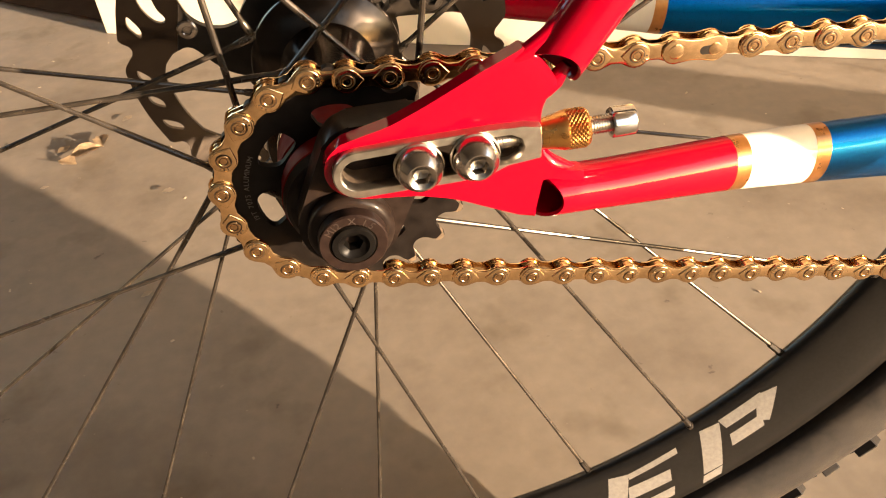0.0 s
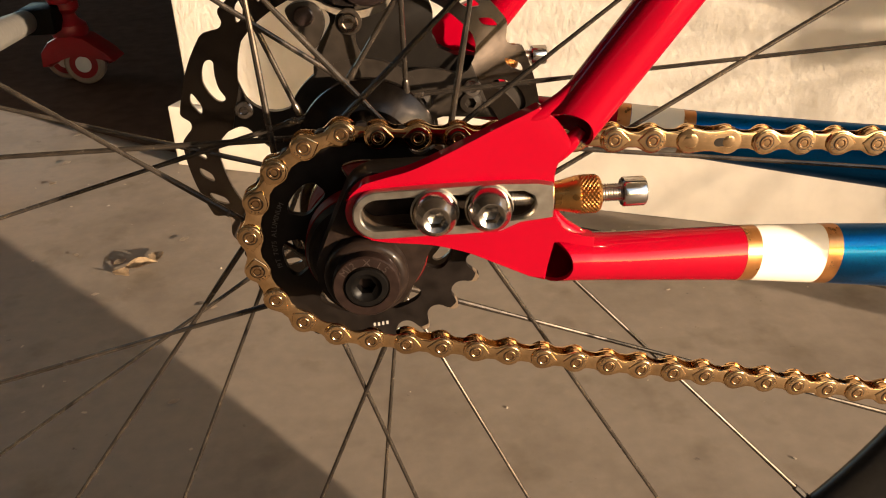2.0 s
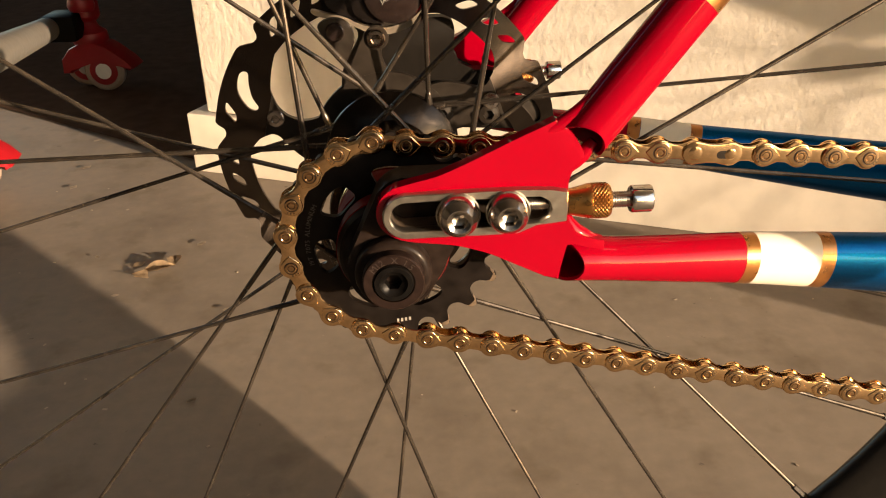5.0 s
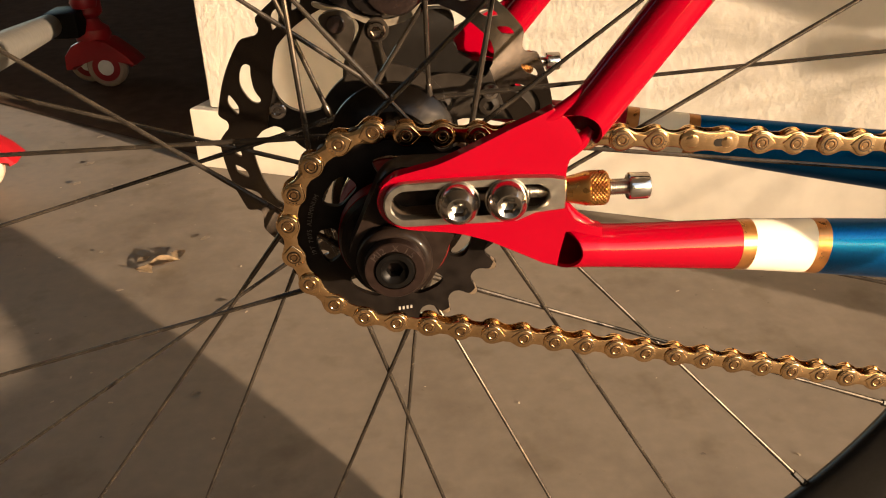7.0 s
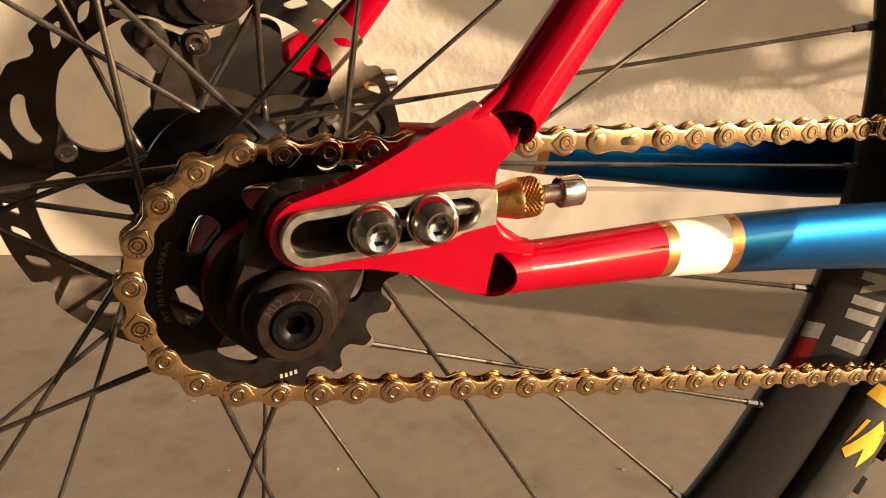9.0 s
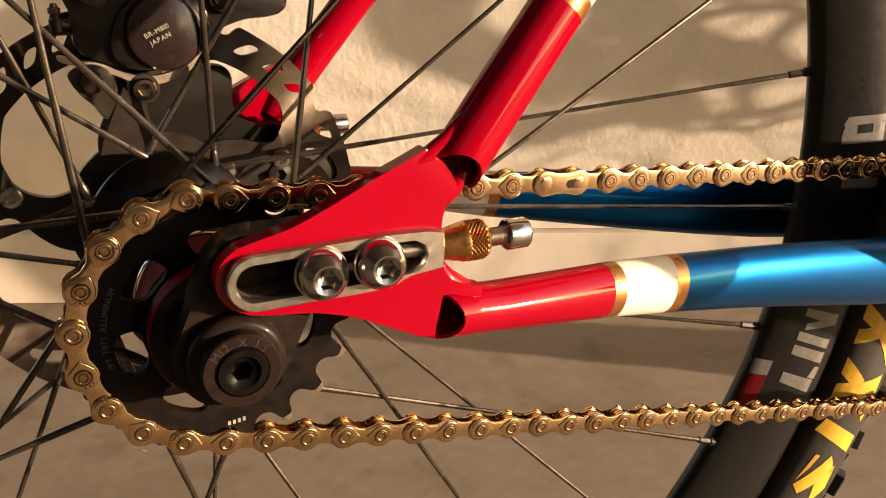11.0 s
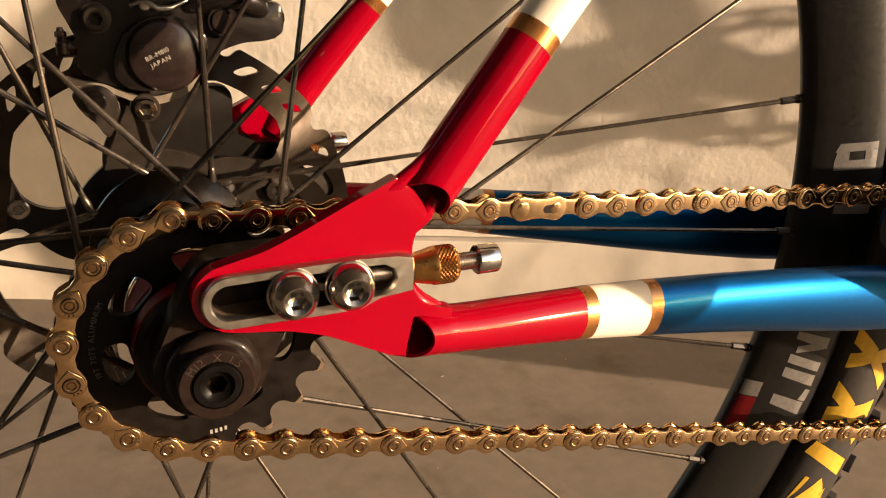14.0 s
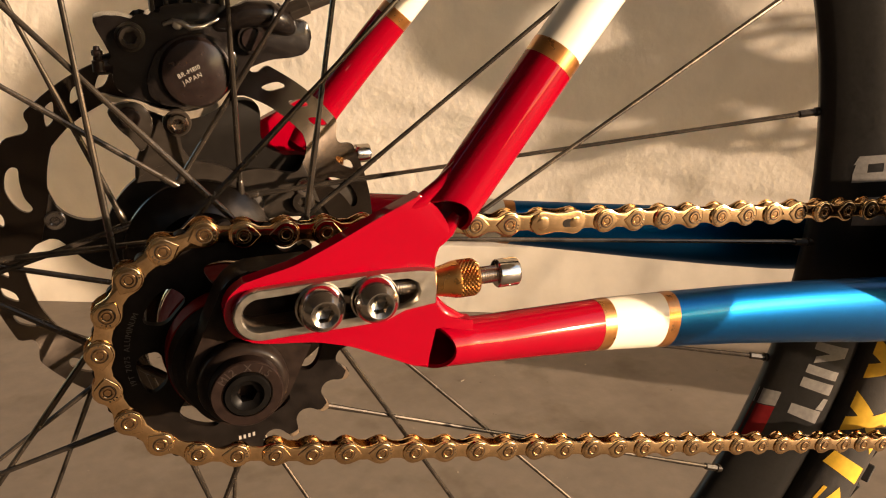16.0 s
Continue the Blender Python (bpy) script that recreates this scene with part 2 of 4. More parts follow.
def arc(cx, cz, r, a0, a1, n=12):
    return [(cx + r * math.cos(radians(a0 + (a1 - a0) * i / n)), cz + r * math.sin(radians(a0 + (a1 - a0) * i / n))) for i in range(n + 1)]


def plate(outline, y0, y1, bevel=0.5, at=P, bm=None):
    """A flat piece cut to an outline (x, z in millimetres), between two depths y."""
    bm = bm or bmesh.new()
    front = [bm.verts.new(at(x, y0, z)) for x, z in outline]
    back = [bm.verts.new(at(x, y1, z)) for x, z in outline]
    f, b = bm.faces.new(front), bm.faces.new(back[::-1])
    n = len(outline)
    for i in range(n):
        bm.faces.new((front[i], back[i], back[(i + 1) % n], front[(i + 1) % n]))
    if bevel:
        edges = list(f.edges) + list(b.edges)
        bmesh.ops.bevel(bm, geom=edges, offset=bevel / 1000, segments=2, profile=0.6, affect="EDGES", clamp_overlap=True)
    return bm


def lathe(profile, centre=(0, 0, 0), seg=48, axis="y", hexes=(), bm=None, scale=0.001, close=True):
    """A turned piece: profile of (radius, distance along the axis) in millimetres; hexes: which of its rings are hexagons."""
    bm = bm or bmesh.new()
    c = Vector(centre)
    rings = []
    for i, (r, h) in enumerate(profile):
        ring = []
        for j in range(seg):
            a = 2 * math.pi * j / seg
            q = r
            if i in hexes:
                q = r * math.cos(math.pi / 6) / math.cos((a % (math.pi / 3)) - math.pi / 6)
            u, v, w = q * math.cos(a) * scale, q * math.sin(a) * scale, h * scale
            ring.append(bm.verts.new(c + (Vector((u, w, v)) if axis == "y" else Vector((w, u, v)) if axis == "x" else Vector((u, v, w)))))
        rings.append(ring)
    for r, s in zip(rings, rings[1:]):
        for j in range(seg):
            bm.faces.new((r[j], r[(j + 1) % seg], s[(j + 1) % seg], s[j]))
    if close:
        for ring in (rings[0], rings[-1][::-1]):
            bm.faces.new(ring)
    return bm


def torus_lathe(profile, centre, seg):
    """A turned piece whose profile is a closed loop round the axis y."""
    bm = bmesh.new()
    c, rings = Vector(centre), []
    for r, h in profile:
        rings.append([bm.verts.new(c + Vector((r * math.cos(2 * math.pi * j / seg), h, r * math.sin(2 * math.pi * j / seg))) / 1000) for j in range(seg)])
    for r, s in zip(rings, rings[1:] + rings[:1]):
        for j in range(seg):
            bm.faces.new((r[j], r[(j + 1) % seg], s[(j + 1) % seg], s[j]))
    return bm


def polar(radii, seg, keep, y0, y1, centre=(0, 0)):
    """A flat wheel-like piece: rings at radii (numbers, or functions of the angle in degrees) with openings where keep(ring, degrees) fails."""
    bm = bmesh.new()
    grid = []
    for r in radii:
        grid.append([])
        for j in range(seg):
            a = 360 * j / seg
            q = r(a) if callable(r) else r
            grid[-1].append(bm.verts.new(P(centre[0] + q * math.cos(radians(a)), y0, centre[1] + q * math.sin(radians(a)))))
    faces = []
    for i in range(len(radii) - 1):
        for j in range(seg):
            if keep(i, 360 * (j + 0.5) / seg):
                faces.append(bm.faces.new((grid[i][j], grid[i][(j + 1) % seg], grid[i + 1][(j + 1) % seg], grid[i + 1][j])))
    loose = [v for v in bm.verts if not v.link_faces]
    for v in loose:
        bm.verts.remove(v)
    got = bmesh.ops.extrude_face_region(bm, geom=faces)
    for v in got["geom"]:
        if isinstance(v, bmesh.types.BMVert):
            v.co.y += (y1 - y0) / 1000
    return bm


def box(lo, hi, bevel=0.0, bm=None, segments=2):
    bm = bm or bmesh.new()
    vs = [bm.verts.new((x, y, z)) for x in (lo[0], hi[0]) for y in (lo[1], hi[1]) for z in (lo[2], hi[2])]
    faces = [bm.faces.new([vs[i] for i in q]) for q in ((0, 1, 3, 2), (4, 6, 7, 5), (0, 4, 5, 1), (2, 3, 7, 6), (0, 2, 6, 4), (1, 5, 7, 3))]
    if bevel:
        bmesh.ops.bevel(bm, geom=list({e for f in faces for e in f.edges}), offset=bevel, segments=segments, profile=0.5, affect="EDGES", clamp_overlap=True)
    return bm


def letters(text, size, bm, place):
    """Raised writing, letter by letter: place(x) gives the matrix for the letter whose middle is x along the line (metres)."""
    x = 0.0
    for ch in text:
        if ch == " ":
            x += size * 0.45
            continue
        cu = bpy.data.curves.new("letter", "FONT")
        cu.body, cu.size, cu.extrude, cu.resolution_u = ch, size, size * 0.02, 2
        ob = bpy.data.objects.new("letter", cu)
        scene.collection.objects.link(ob)
        bpy.context.view_layer.update()
        me = bpy.data.meshes.new_from_object(ob.evaluated_get(bpy.context.evaluated_depsgraph_get()))
        xs = [v.co.x for v in me.vertices]
        w = max(xs) - min(xs)
        me.transform(place(x + w / 2) @ Matrix.Translation((-(max(xs) + min(xs)) / 2, 0, 0)))
        bm.from_mesh(me)
        bpy.data.objects.remove(ob)
        bpy.data.curves.remove(cu)
        bpy.data.meshes.remove(me)
        x += w + size * 0.14
    return bm


def arc_letters(text, size, centre, radius, middle, y, inward=False):
    """Writing round a circle facing the drive side; middle: the angle of its middle in degrees."""
    span = letters_length(text, size)

    def place(x):
        s = (x - span / 2) / radius
        a = radians(middle) + (s if inward else -s)
        turn = a + (math.pi / 2 if inward else -math.pi / 2)
        return Matrix.Translation(P(centre[0], y, centre[1]) + Vector((radius * math.cos(a), 0, radius * math.sin(a)))) @ Matrix.Rotation(-turn, 4, "Y") @ Matrix.Rotation(math.pi / 2, 4, "X")

    return letters(text, size, bmesh.new(), place)


def letters_length(text, size):
    return sum(size * (0.45 if c == " " else 0.26 if c in "1.I" else 0.62) + size * 0.10 for c in text)


def cut(ob, bm):
    """Cuts the shape bm out of ob's mesh."""
    me = bpy.data.meshes.new("cutter")
    bmesh.ops.recalc_face_normals(bm, faces=bm.faces)
    bm.to_mesh(me), bm.free()
    tool = new("cutter", me)
    mod = ob.modifiers.new("cut", "BOOLEAN")
    mod.operation, mod.object, mod.solver = "DIFFERENCE", tool, "EXACT"
    bpy.context.view_layer.update()
    done = bpy.data.meshes.new_from_object(ob.evaluated_get(bpy.context.evaluated_depsgraph_get()))
    ob.modifiers.clear()
    ob.data = done
    bpy.data.objects.remove(tool)
    bpy.data.meshes.remove(me)
    for p in done.polygons:
        p.use_smooth = True
    done.set_sharp_from_angle(angle=radians(35))


def filled(loops, y0, y1, at=P):
    """A flat piece between two depths y: the first loop is its outline, the others are openings."""
    bm = bmesh.new()
    edges = []
    for loop in loops:
        vs = [bm.verts.new(at(x, y0, z)) for x, z in loop]
        edges += [bm.edges.new((u, v)) for u, v in zip(vs, vs[1:] + vs[:1])]
    faces = [f for f in bmesh.ops.triangle_fill(bm, use_beauty=True, edges=edges)["geom"] if isinstance(f, bmesh.types.BMFace)]
    got = bmesh.ops.extrude_face_region(bm, geom=faces)
    for v in got["geom"]:
        if isinstance(v, bmesh.types.BMVert):
            v.co.y += (y1 - y0) / 1000
    return bm


def ring_loop(r, n, centre=(0, 0)):
    return [(centre[0] + (r(360 * i / n) if callable(r) else r) * math.cos(2 * math.pi * i / n), centre[1] + (r(360 * i / n) if callable(r) else r) * math.sin(2 * math.pi * i / n)) for i in range(n)]


def kidney(r, dr, a, da, slant=0.0, n=28, power=0.62, centre=(0, 0)):
    """A rounded opening that follows a circle: middle radius and angle, half sizes."""
    out = []
    for i in range(n):
        t = 2 * math.pi * i / n
        u, v = math.cos(t), math.sin(t)
        q = r + dr * math.copysign(abs(u) ** power, u)
        w = radians(a + da * math.copysign(abs(v) ** power, v) + slant * (q - r))
        out.append((centre[0] + q * math.cos(w), centre[1] + q * math.sin(w)))
    return out


# ---------------------------------------------------------------- setting
W_TURN = radians(-23.14)
W_ALONG = Vector((math.cos(W_TURN), math.sin(W_TURN), 0))
W_IN = Vector((-math.sin(W_TURN), math.cos(W_TURN), 0))
W_BASE = W_IN * 0.828 + Vector((0, -0.055, 0))      # a point on the foot of the wall


def on_wall(a, d, z):
    """A place: a metres along the wall, d metres into it, z up."""
    return W_BASE + W_ALONG * a + W_IN * d + Vector((0, 0, z))


def wall_box(a0, a1, d0, d1, z0, z1, bevel=0.0):
    bm = box((a0, d0, z0), (a1, d1, z1), bevel)
    m = Matrix((W_ALONG, W_IN, (0, 0, 1))).transposed().to_4x4()
    m.translation = W_BASE
    bm.transform(m)
    return bm


def grid_sheet(x0, x1, y0, y1, z, nx, ny):
    bm = bmesh.new()
    vs = [[bm.verts.new((x0 + (x1 - x0) * i / nx, y0 + (y1 - y0) * j / ny, z)) for j in range(ny + 1)] for i in range(nx + 1)]
    for i in range(nx):
        for j in range(ny):
            bm.faces.new((vs[i][j], vs[i + 1][j], vs[i + 1][j + 1], vs[i][j + 1]))
    return bm


tagged(part("ground", grid_sheet(-300, 300, -300, 300, 0.0, 60, 60), CONCRETE), "worn brown-grey concrete floor with dark stains and grit", "floor", kind="structure")
wall = part("wall_north", wall_box(-0.694, 5.0, 0.012, 0.22, 0.100, 3.0, 0.004), STUCCO)
tagged(wall, "cream stucco wall with a rough trowelled texture", "wall", kind="structure")
base = part("foundation", wall_box(-0.726, 5.0, 0.0, 0.22, 0.0, 0.099, 0.003), FOUNDATION)
tagged(base, "smooth cream painted foundation under the stucco wall", "foundation", kind="structure")

# the garage behind the end of the wall: dimness is put into its wall colour
# floor sheet, darker and browner than the concrete outside
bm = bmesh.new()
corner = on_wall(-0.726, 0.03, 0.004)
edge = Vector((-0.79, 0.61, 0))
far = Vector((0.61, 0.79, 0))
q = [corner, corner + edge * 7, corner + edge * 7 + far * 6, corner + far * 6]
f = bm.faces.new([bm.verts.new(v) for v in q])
tagged(part("garage_floor", bm, DARKFLOOR), "dark brown floor of the garage", "floor", kind="structure")
tagged(part("wall_garage_side", wall_box(-0.66, -0.50, 0.22, 5.2, 0.0, 3.0), GARAGE), "inner side wall of the garage, coloured dark brown for dimness", "wall", kind="structure")
tagged(part("wall_garage_back", wall_box(-6.0, -0.50, 5.2, 5.4, 0.0, 3.0), GARAGE), "back wall of the garage, coloured dark brown for dimness", "wall", kind="structure")
tagged(part("ceiling", wall_box(-6.0, -0.50, 0.22, 5.4, 3.0, 3.1), GARAGE), "garage ceiling, coloured dark brown for dimness", "ceiling", kind="structure")


# ---------------------------------------------------------------- the bicycle: frame
bike = thing("bicycle", "red, cream and blue single-speed bicycle standing on the concrete floor", "bicycle")

DROP = (spline([(1.0, 32.6), (8.3, 34.4), (15.5, 36.2), (23.7, 39.6), (31.8, 43.4), (39.9, 47.3), (48.0, 50.9), (52.4, 53.0)], 5)
        + [(55.0, 51.4)]
        + spline([(57.6, 48.6), (60.0, 45.0), (61.6, 41.6), (61.2, 40.0), (59.4, 38.0), (57.8, 35.2), (57.0, 31.5), (57.0, 26.0), (57.4, 20.0), (58.4, 16.8), (60.8, 14.2), (64.5, 12.4), (70.0, 11.0)], 4)
        + [(70.0, 7.0), (60.0, 10.2), (57.0, 11.2), (56.4, 9.0), (55.9, 3.0), (55.2, -2.9)]
        + spline([(50.1, -1.0), (40.3, 4.0), (31.7, 8.3), (25.0, 10.6), (19.0, 12.1), (7.4, 13.6), (2.0, 14.9)], 5)
        + arc(4.6, 23.9, 9.0, 250, 115, 14)[1:-1])


def mirror(bm):
    bmesh.ops.scale(bm, vec=(1, -1, 1), verts=bm.verts)
    return bm


SEAT_AX = [(60.2, -80.8, 44.9), (65.7, -80.3, 51.8), (73.7, -79.4, 61.8), (84.7, -78.0, 75.3), (94.7, -76.4, 87.4), (97.7, -75.9, 91.0), (149.0, -70.0, 152.6), (239.0, -58.0, 261.5), (342.0, -44.0, 386.5)]
CHAIN_AX = [(56.0, -79.2, 3.4), (66.0, -78.2, 2.4), (80.0, -76.0, 0.4), (124.0, -69.4, -5.0), (129.5, -68.8, -5.7), (154.0, -66.0, -9.2), (159.5, -65.4, -10.0), (190.0, -62.0, -14.6), (230.0, -57.5, -21.4), (270.0, -53.0, -28.8), (320.0, -47.0, -38.4), (370.0, -41.0, -48.4), (412.0, -36.0, -56.6)]


FAR_CHAIN_AX = [(56.0, -79.2, 3.6), (66.0, -77.0, 2.0), (80.0, -73.0, -0.2), (124.0, -62.0, -5.0), (154.0, -57.5, -10.0), (190.0, -53.0, -15.0), (230.0, -48.3, -20.7), (270.0, -43.8, -26.0), (320.0, -37.8, -31.6), (370.0, -31.8, -36.0), (412.0, -27.0, -39.0)]


def lerp_axis(axis, x):
    for a, b in zip(axis, axis[1:]):
        if a[0] <= x <= b[0]:
            t = (x - a[0]) / (b[0] - a[0])
            return tuple(u + (v - u) * t for u, v in zip(a, b))
    return axis[-1]


def chain_r(x):
    """Half height and half width of the chainstay at x."""
    t = max(0.0, min(1.0, (x - 75) / 200))
    return (7.5 + 7.8 * t, 8.0 - 0.4 * t)


def stay_piece(name, axis, radii, x0, x1, material, parent, side, label="", grow=0.0, wall=0.0, step=6.0, caps=True, mouth=0.0):
    n = max(2, int((x1 - x0) / step))
    xs = [x0 + (x1 - x0) * i / n for i in range(n + 1)]
    shift = 0.0 if side > 0 else 0.8 if axis is SEAT_AX else -5.0
    pts = [P(*lerp_axis(axis, x)) + Vector((shift, 0, 0)) / 1000 for x in xs]
    rr = [tuple((v + grow) / 1000 for v in radii(x)) for x in xs]
    bm = tube(pts, rr, 36, wall / 1000, caps, mouth=mouth / 1000)
    if side < 0:
        bm = mirror(bm)
    return part(name, bm, material, parent, label)


def far_chain_r(x):
    """The same for the far side's, which flares a little sooner."""
    return (7.2 + 4.3 * max(0.0, min(2.4, (x - 65) / 100)), 8.0)


def seat_r(x):
    return (7.8, 7.8)


def frame_side(side):
    """Dropout and stays of one side: side 1 is the drive side."""
    flip = (lambda b: b) if side > 0 else mirror
    drop = part("dropout", flip(plate(DROP, -83.0, -77.8, 0.8)), RED, bike, "glossy red dropout plate")
    axis, girth = (CHAIN_AX, chain_r) if side > 0 else (FAR_CHAIN_AX, far_chain_r)
    cs = stay_piece("chainstay", axis, girth, 70.0, 412, BLUE, bike, side, "chainstay tube painted red, cream and metallic blue", wall=1.2)
    for name, x0, x1, m, label in (("red_section", 56.0, 120.6, RED, "red painted section"), ("copper_band", 120.2, 125.5, COPPER, "copper-coloured band"),
                                   ("cream_section", 125.3, 149.2, CREAM, "cream painted section"), ("copper_band", 149.0, 154.4, COPPER, "copper-coloured band")):
        stay_piece(name, axis, girth, x0, x1, m, cs, side, label, grow=0.12 if "band" in name else 0.06, wall=1.1 if x0 < 62 else 0.5, step=2 if x0 < 62 else 4, mouth=6.2 if x0 < 62 else 0)
    ss = stay_piece("seatstay", SEAT_AX, seat_r, 72.0, 340, CREAM, bike, side, "seatstay tube painted red and cream", wall=1.2)
    for name, x0, x1, m, label in (("red_section", 60.2, 94.3, RED, "red painted section"), ("copper_band", 94.0, 97.3, COPPER, "copper-coloured band")):
        stay_piece(name, SEAT_AX, seat_r, x0, x1, m, ss, side, label, grow=0.12 if "band" in name else 0.06, wall=1.1 if x0 < 62 else 0.5, step=1.5 if x0 < 62 else 3, mouth=6.0 if x0 < 62 else 0)
    for pts, rr in (([(57.2, -79.6, 21.0), (57.8, -79.8, 17.6), (59.8, -80.0, 14.2), (63.0, -79.8, 11.8), (68.0, -79.2, 9.6)], [0.8, 2.2, 2.9, 2.9, 1.6]),
                    ([(57.6, -79.3, 35.0), (59.2, -79.6, 37.6), (61.6, -80.0, 40.6), (65.0, -80.2, 45.0)], [1.2, 2.2, 2.6, 1.6]),
                    ([(43.0, -80.2, 46.0), (48.0, -81.0, 48.4), (53.4, -81.4, 50.9), (58.8, -81.4, 54.6), (63.4, -81.0, 58.8), (69.0, -80.2, 65.4)], [0.8, 1.7, 2.2, 2.2, 1.9, 0.9])):
        part("weld", flip(tube([P(*p) for p in pts], [r / 1000 for r in rr], 16)), RED, drop)
    if side < 0:
        part("stay_end", mirror(tube([P(51.0, -80.8, 31.0), P(57.5, -80.8, 40.0), P(65.0, -80.4, 50.2)], [0.0066, 0.0077, 0.0077], 32)), RED, ss)
    return drop


drop_right = frame_side(1)
frame_side(-1)

# ---------------------------------------------------------------- sliding insert, bolts, tension screw
def stadium(x0, z0, x1, z1, r, n=12):
    a = math.degrees(math.atan2(z1 - z0, x1 - x0))
    return arc(x0, z0, r, a + 90, a + 270, n) + arc(x1, z1, r, a - 90, a + 90, n)


def slotted_plate(outer, inner, y0, y1):
    """A plate with one slot: both outlines have the same number of points, starting at the same side."""
    bm = bmesh.new()
    rows = []
    for out, y, inset in ((outer, y1, 0), (outer, y0 + 0.4, 0), (outer, y0, 0.4), (inner, y0, -0.5), (inner, y0 + 0.5, 0), (inner, y1, 0)):
        cx, cz = sum(p[0] for p in out) / len(out), sum(p[1] for p in out) / len(out)
        row = []
        for x, z in out:
            d = math.hypot(x - cx, z - cz)
            k = (d - inset) / d
            row.append(bm.verts.new(P(cx + (x - cx) * k, y, cz + (z - cz) * k)))
        rows.append(row)
    n = len(outer)
    for a, b in zip(rows, rows[1:] + rows[:1]):
        for i in range(n):
            bm.faces.new((a[i], a[(i + 1) % n], b[(i + 1) % n], b[i]))
    return bm


def insert_outline(n=13):
    left = arc(5.2, 23.7, 7.5, 92, 268, n)
    right = [(18.0, 16.3), (30.0, 16.3), (41.0, 16.6), (47.0, 19.2), (56.4, 20.2)] + [(56.7, 24.8)] + [(56.5, 30.2), (52.0, 31.2), (42.0, 31.7), (30.0, 31.7), (18.0, 31.6)]
    return left + right


OUT = insert_outline()
INN = []
for i, (x, z) in enumerate(OUT):                    # the slot's rim, point for point with the plate's
    if i <= 13:
        a = radians(92 + 176 * i / 13)
        INN.append((5.1 + 4.9 * math.cos(a), 23.8 + 4.9 * math.sin(a)))
    else:
        INN.append([(16, 19.2), (30, 19.4), (41, 19.6), (47.6, 20.0), (50.4, 21.8), (51.3, 24.6), (50.4, 27.4), (47.6, 29.1), (41, 29.2), (30, 28.9), (16, 28.8)][i - 14])
insert = part("insert_plate", slotted_plate(OUT, INN, -86.0, -82.2), STEEL, drop_right, "brushed steel slotted insert plate", 40)
cut(drop_right, plate(stadium(5.2, 23.8, 47.0, 24.6, 5.9), -90, -70, 0.0))


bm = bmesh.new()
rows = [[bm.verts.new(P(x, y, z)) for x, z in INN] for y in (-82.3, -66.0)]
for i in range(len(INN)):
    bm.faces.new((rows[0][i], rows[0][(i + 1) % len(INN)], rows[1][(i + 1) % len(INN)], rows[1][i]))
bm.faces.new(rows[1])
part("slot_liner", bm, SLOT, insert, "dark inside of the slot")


def button_bolt(x, z, y, parent, r=6.75, h=5.7):
    prof = [(r, 0), (r, -0.9), (r * 0.985, -1.7), (r * 0.93, -2.9), (r * 0.83, -4.0), (r * 0.70, -5.0), (4.1, -h), (3.7, -h), (3.6, -1.0), (0.05, -1.0)]
    ob = part("bolt", lathe(prof, P(x, y, z), 60), BOLT, parent, "polished button-head hex bolt", 30)
    bm = lathe([(3.72, -h - 0.02), (3.45, -h + 0.15), (2.75, -h + 0.8), (2.65, -2.4), (1.6, -1.9), (0.05, -1.6)], P(x, y, z), 60, hexes=(2, 3), close=False)
    part("socket", bm, SOCKET, ob, "bright hex socket", 25)
    return ob


def washer(x, z, y, r, h, parent):
    return part("washer", lathe([(r * 0.5, -h), (r - 0.3, -h), (r, -h + 0.3), (r, 0), (r * 0.5, 0)], P(x, y, z), 48, close=False), STEEL, parent)


for bx, bz in ((21.6, 24.3), (37.4, 24.6)):
    washer(bx, bz, -86.0, 7.15, 1.0, drop_right)
    button_bolt(bx, bz, -87.0, drop_right)


def ridged(x0, x1, r0, r1, pitch, centre_y, centre_z, seg=24, slope=0.0):
    prof, x = [(0.05, x0), (r0, x0)], x0
    while x < x1:
        prof += [(r1, x + pitch * 0.5), (r0, x + pitch)]
        x += pitch
    prof.append((0.05, prof[-1][1]))
    return lathe(prof, P(0, centre_y, centre_z), seg, axis="x")


def knurled(x0, x1, r, cols=24, rows=5):
    bm = bmesh.new()
    nr, nc = rows * 2, cols * 2
    grid = []
    for i in range(nr + 1):
        ring = []
        for j in range(nc):
            h = 0.42 if (i + j) % 2 == 0 else 0.0
            if i in (0, nr):
                h = 0.0
            a = 2 * math.pi * j / nc
            ring.append(bm.verts.new(P(x0 + (x1 - x0) * i / nr, -81 + (r + h) * math.cos(a), 24.8 + (r + h) * math.sin(a))))
        grid.append(ring)
    for a, b in zip(grid, grid[1:]):
        i = grid.index(a)
        for j in range(nc):
            p = (a[j], a[(j + 1) % nc], b[(j + 1) % nc], b[j])
            if (i + j) % 2 == 0:
                bm.faces.new((p[0], p[1], p[2])), bm.faces.new((p[0], p[2], p[3]))
            else:
                bm.faces.new((p[0], p[1], p[3])), bm.faces.new((p[1], p[2], p[3]))
    bm.faces.new(grid[0]), bm.faces.new(grid[-1][::-1])
    return bm


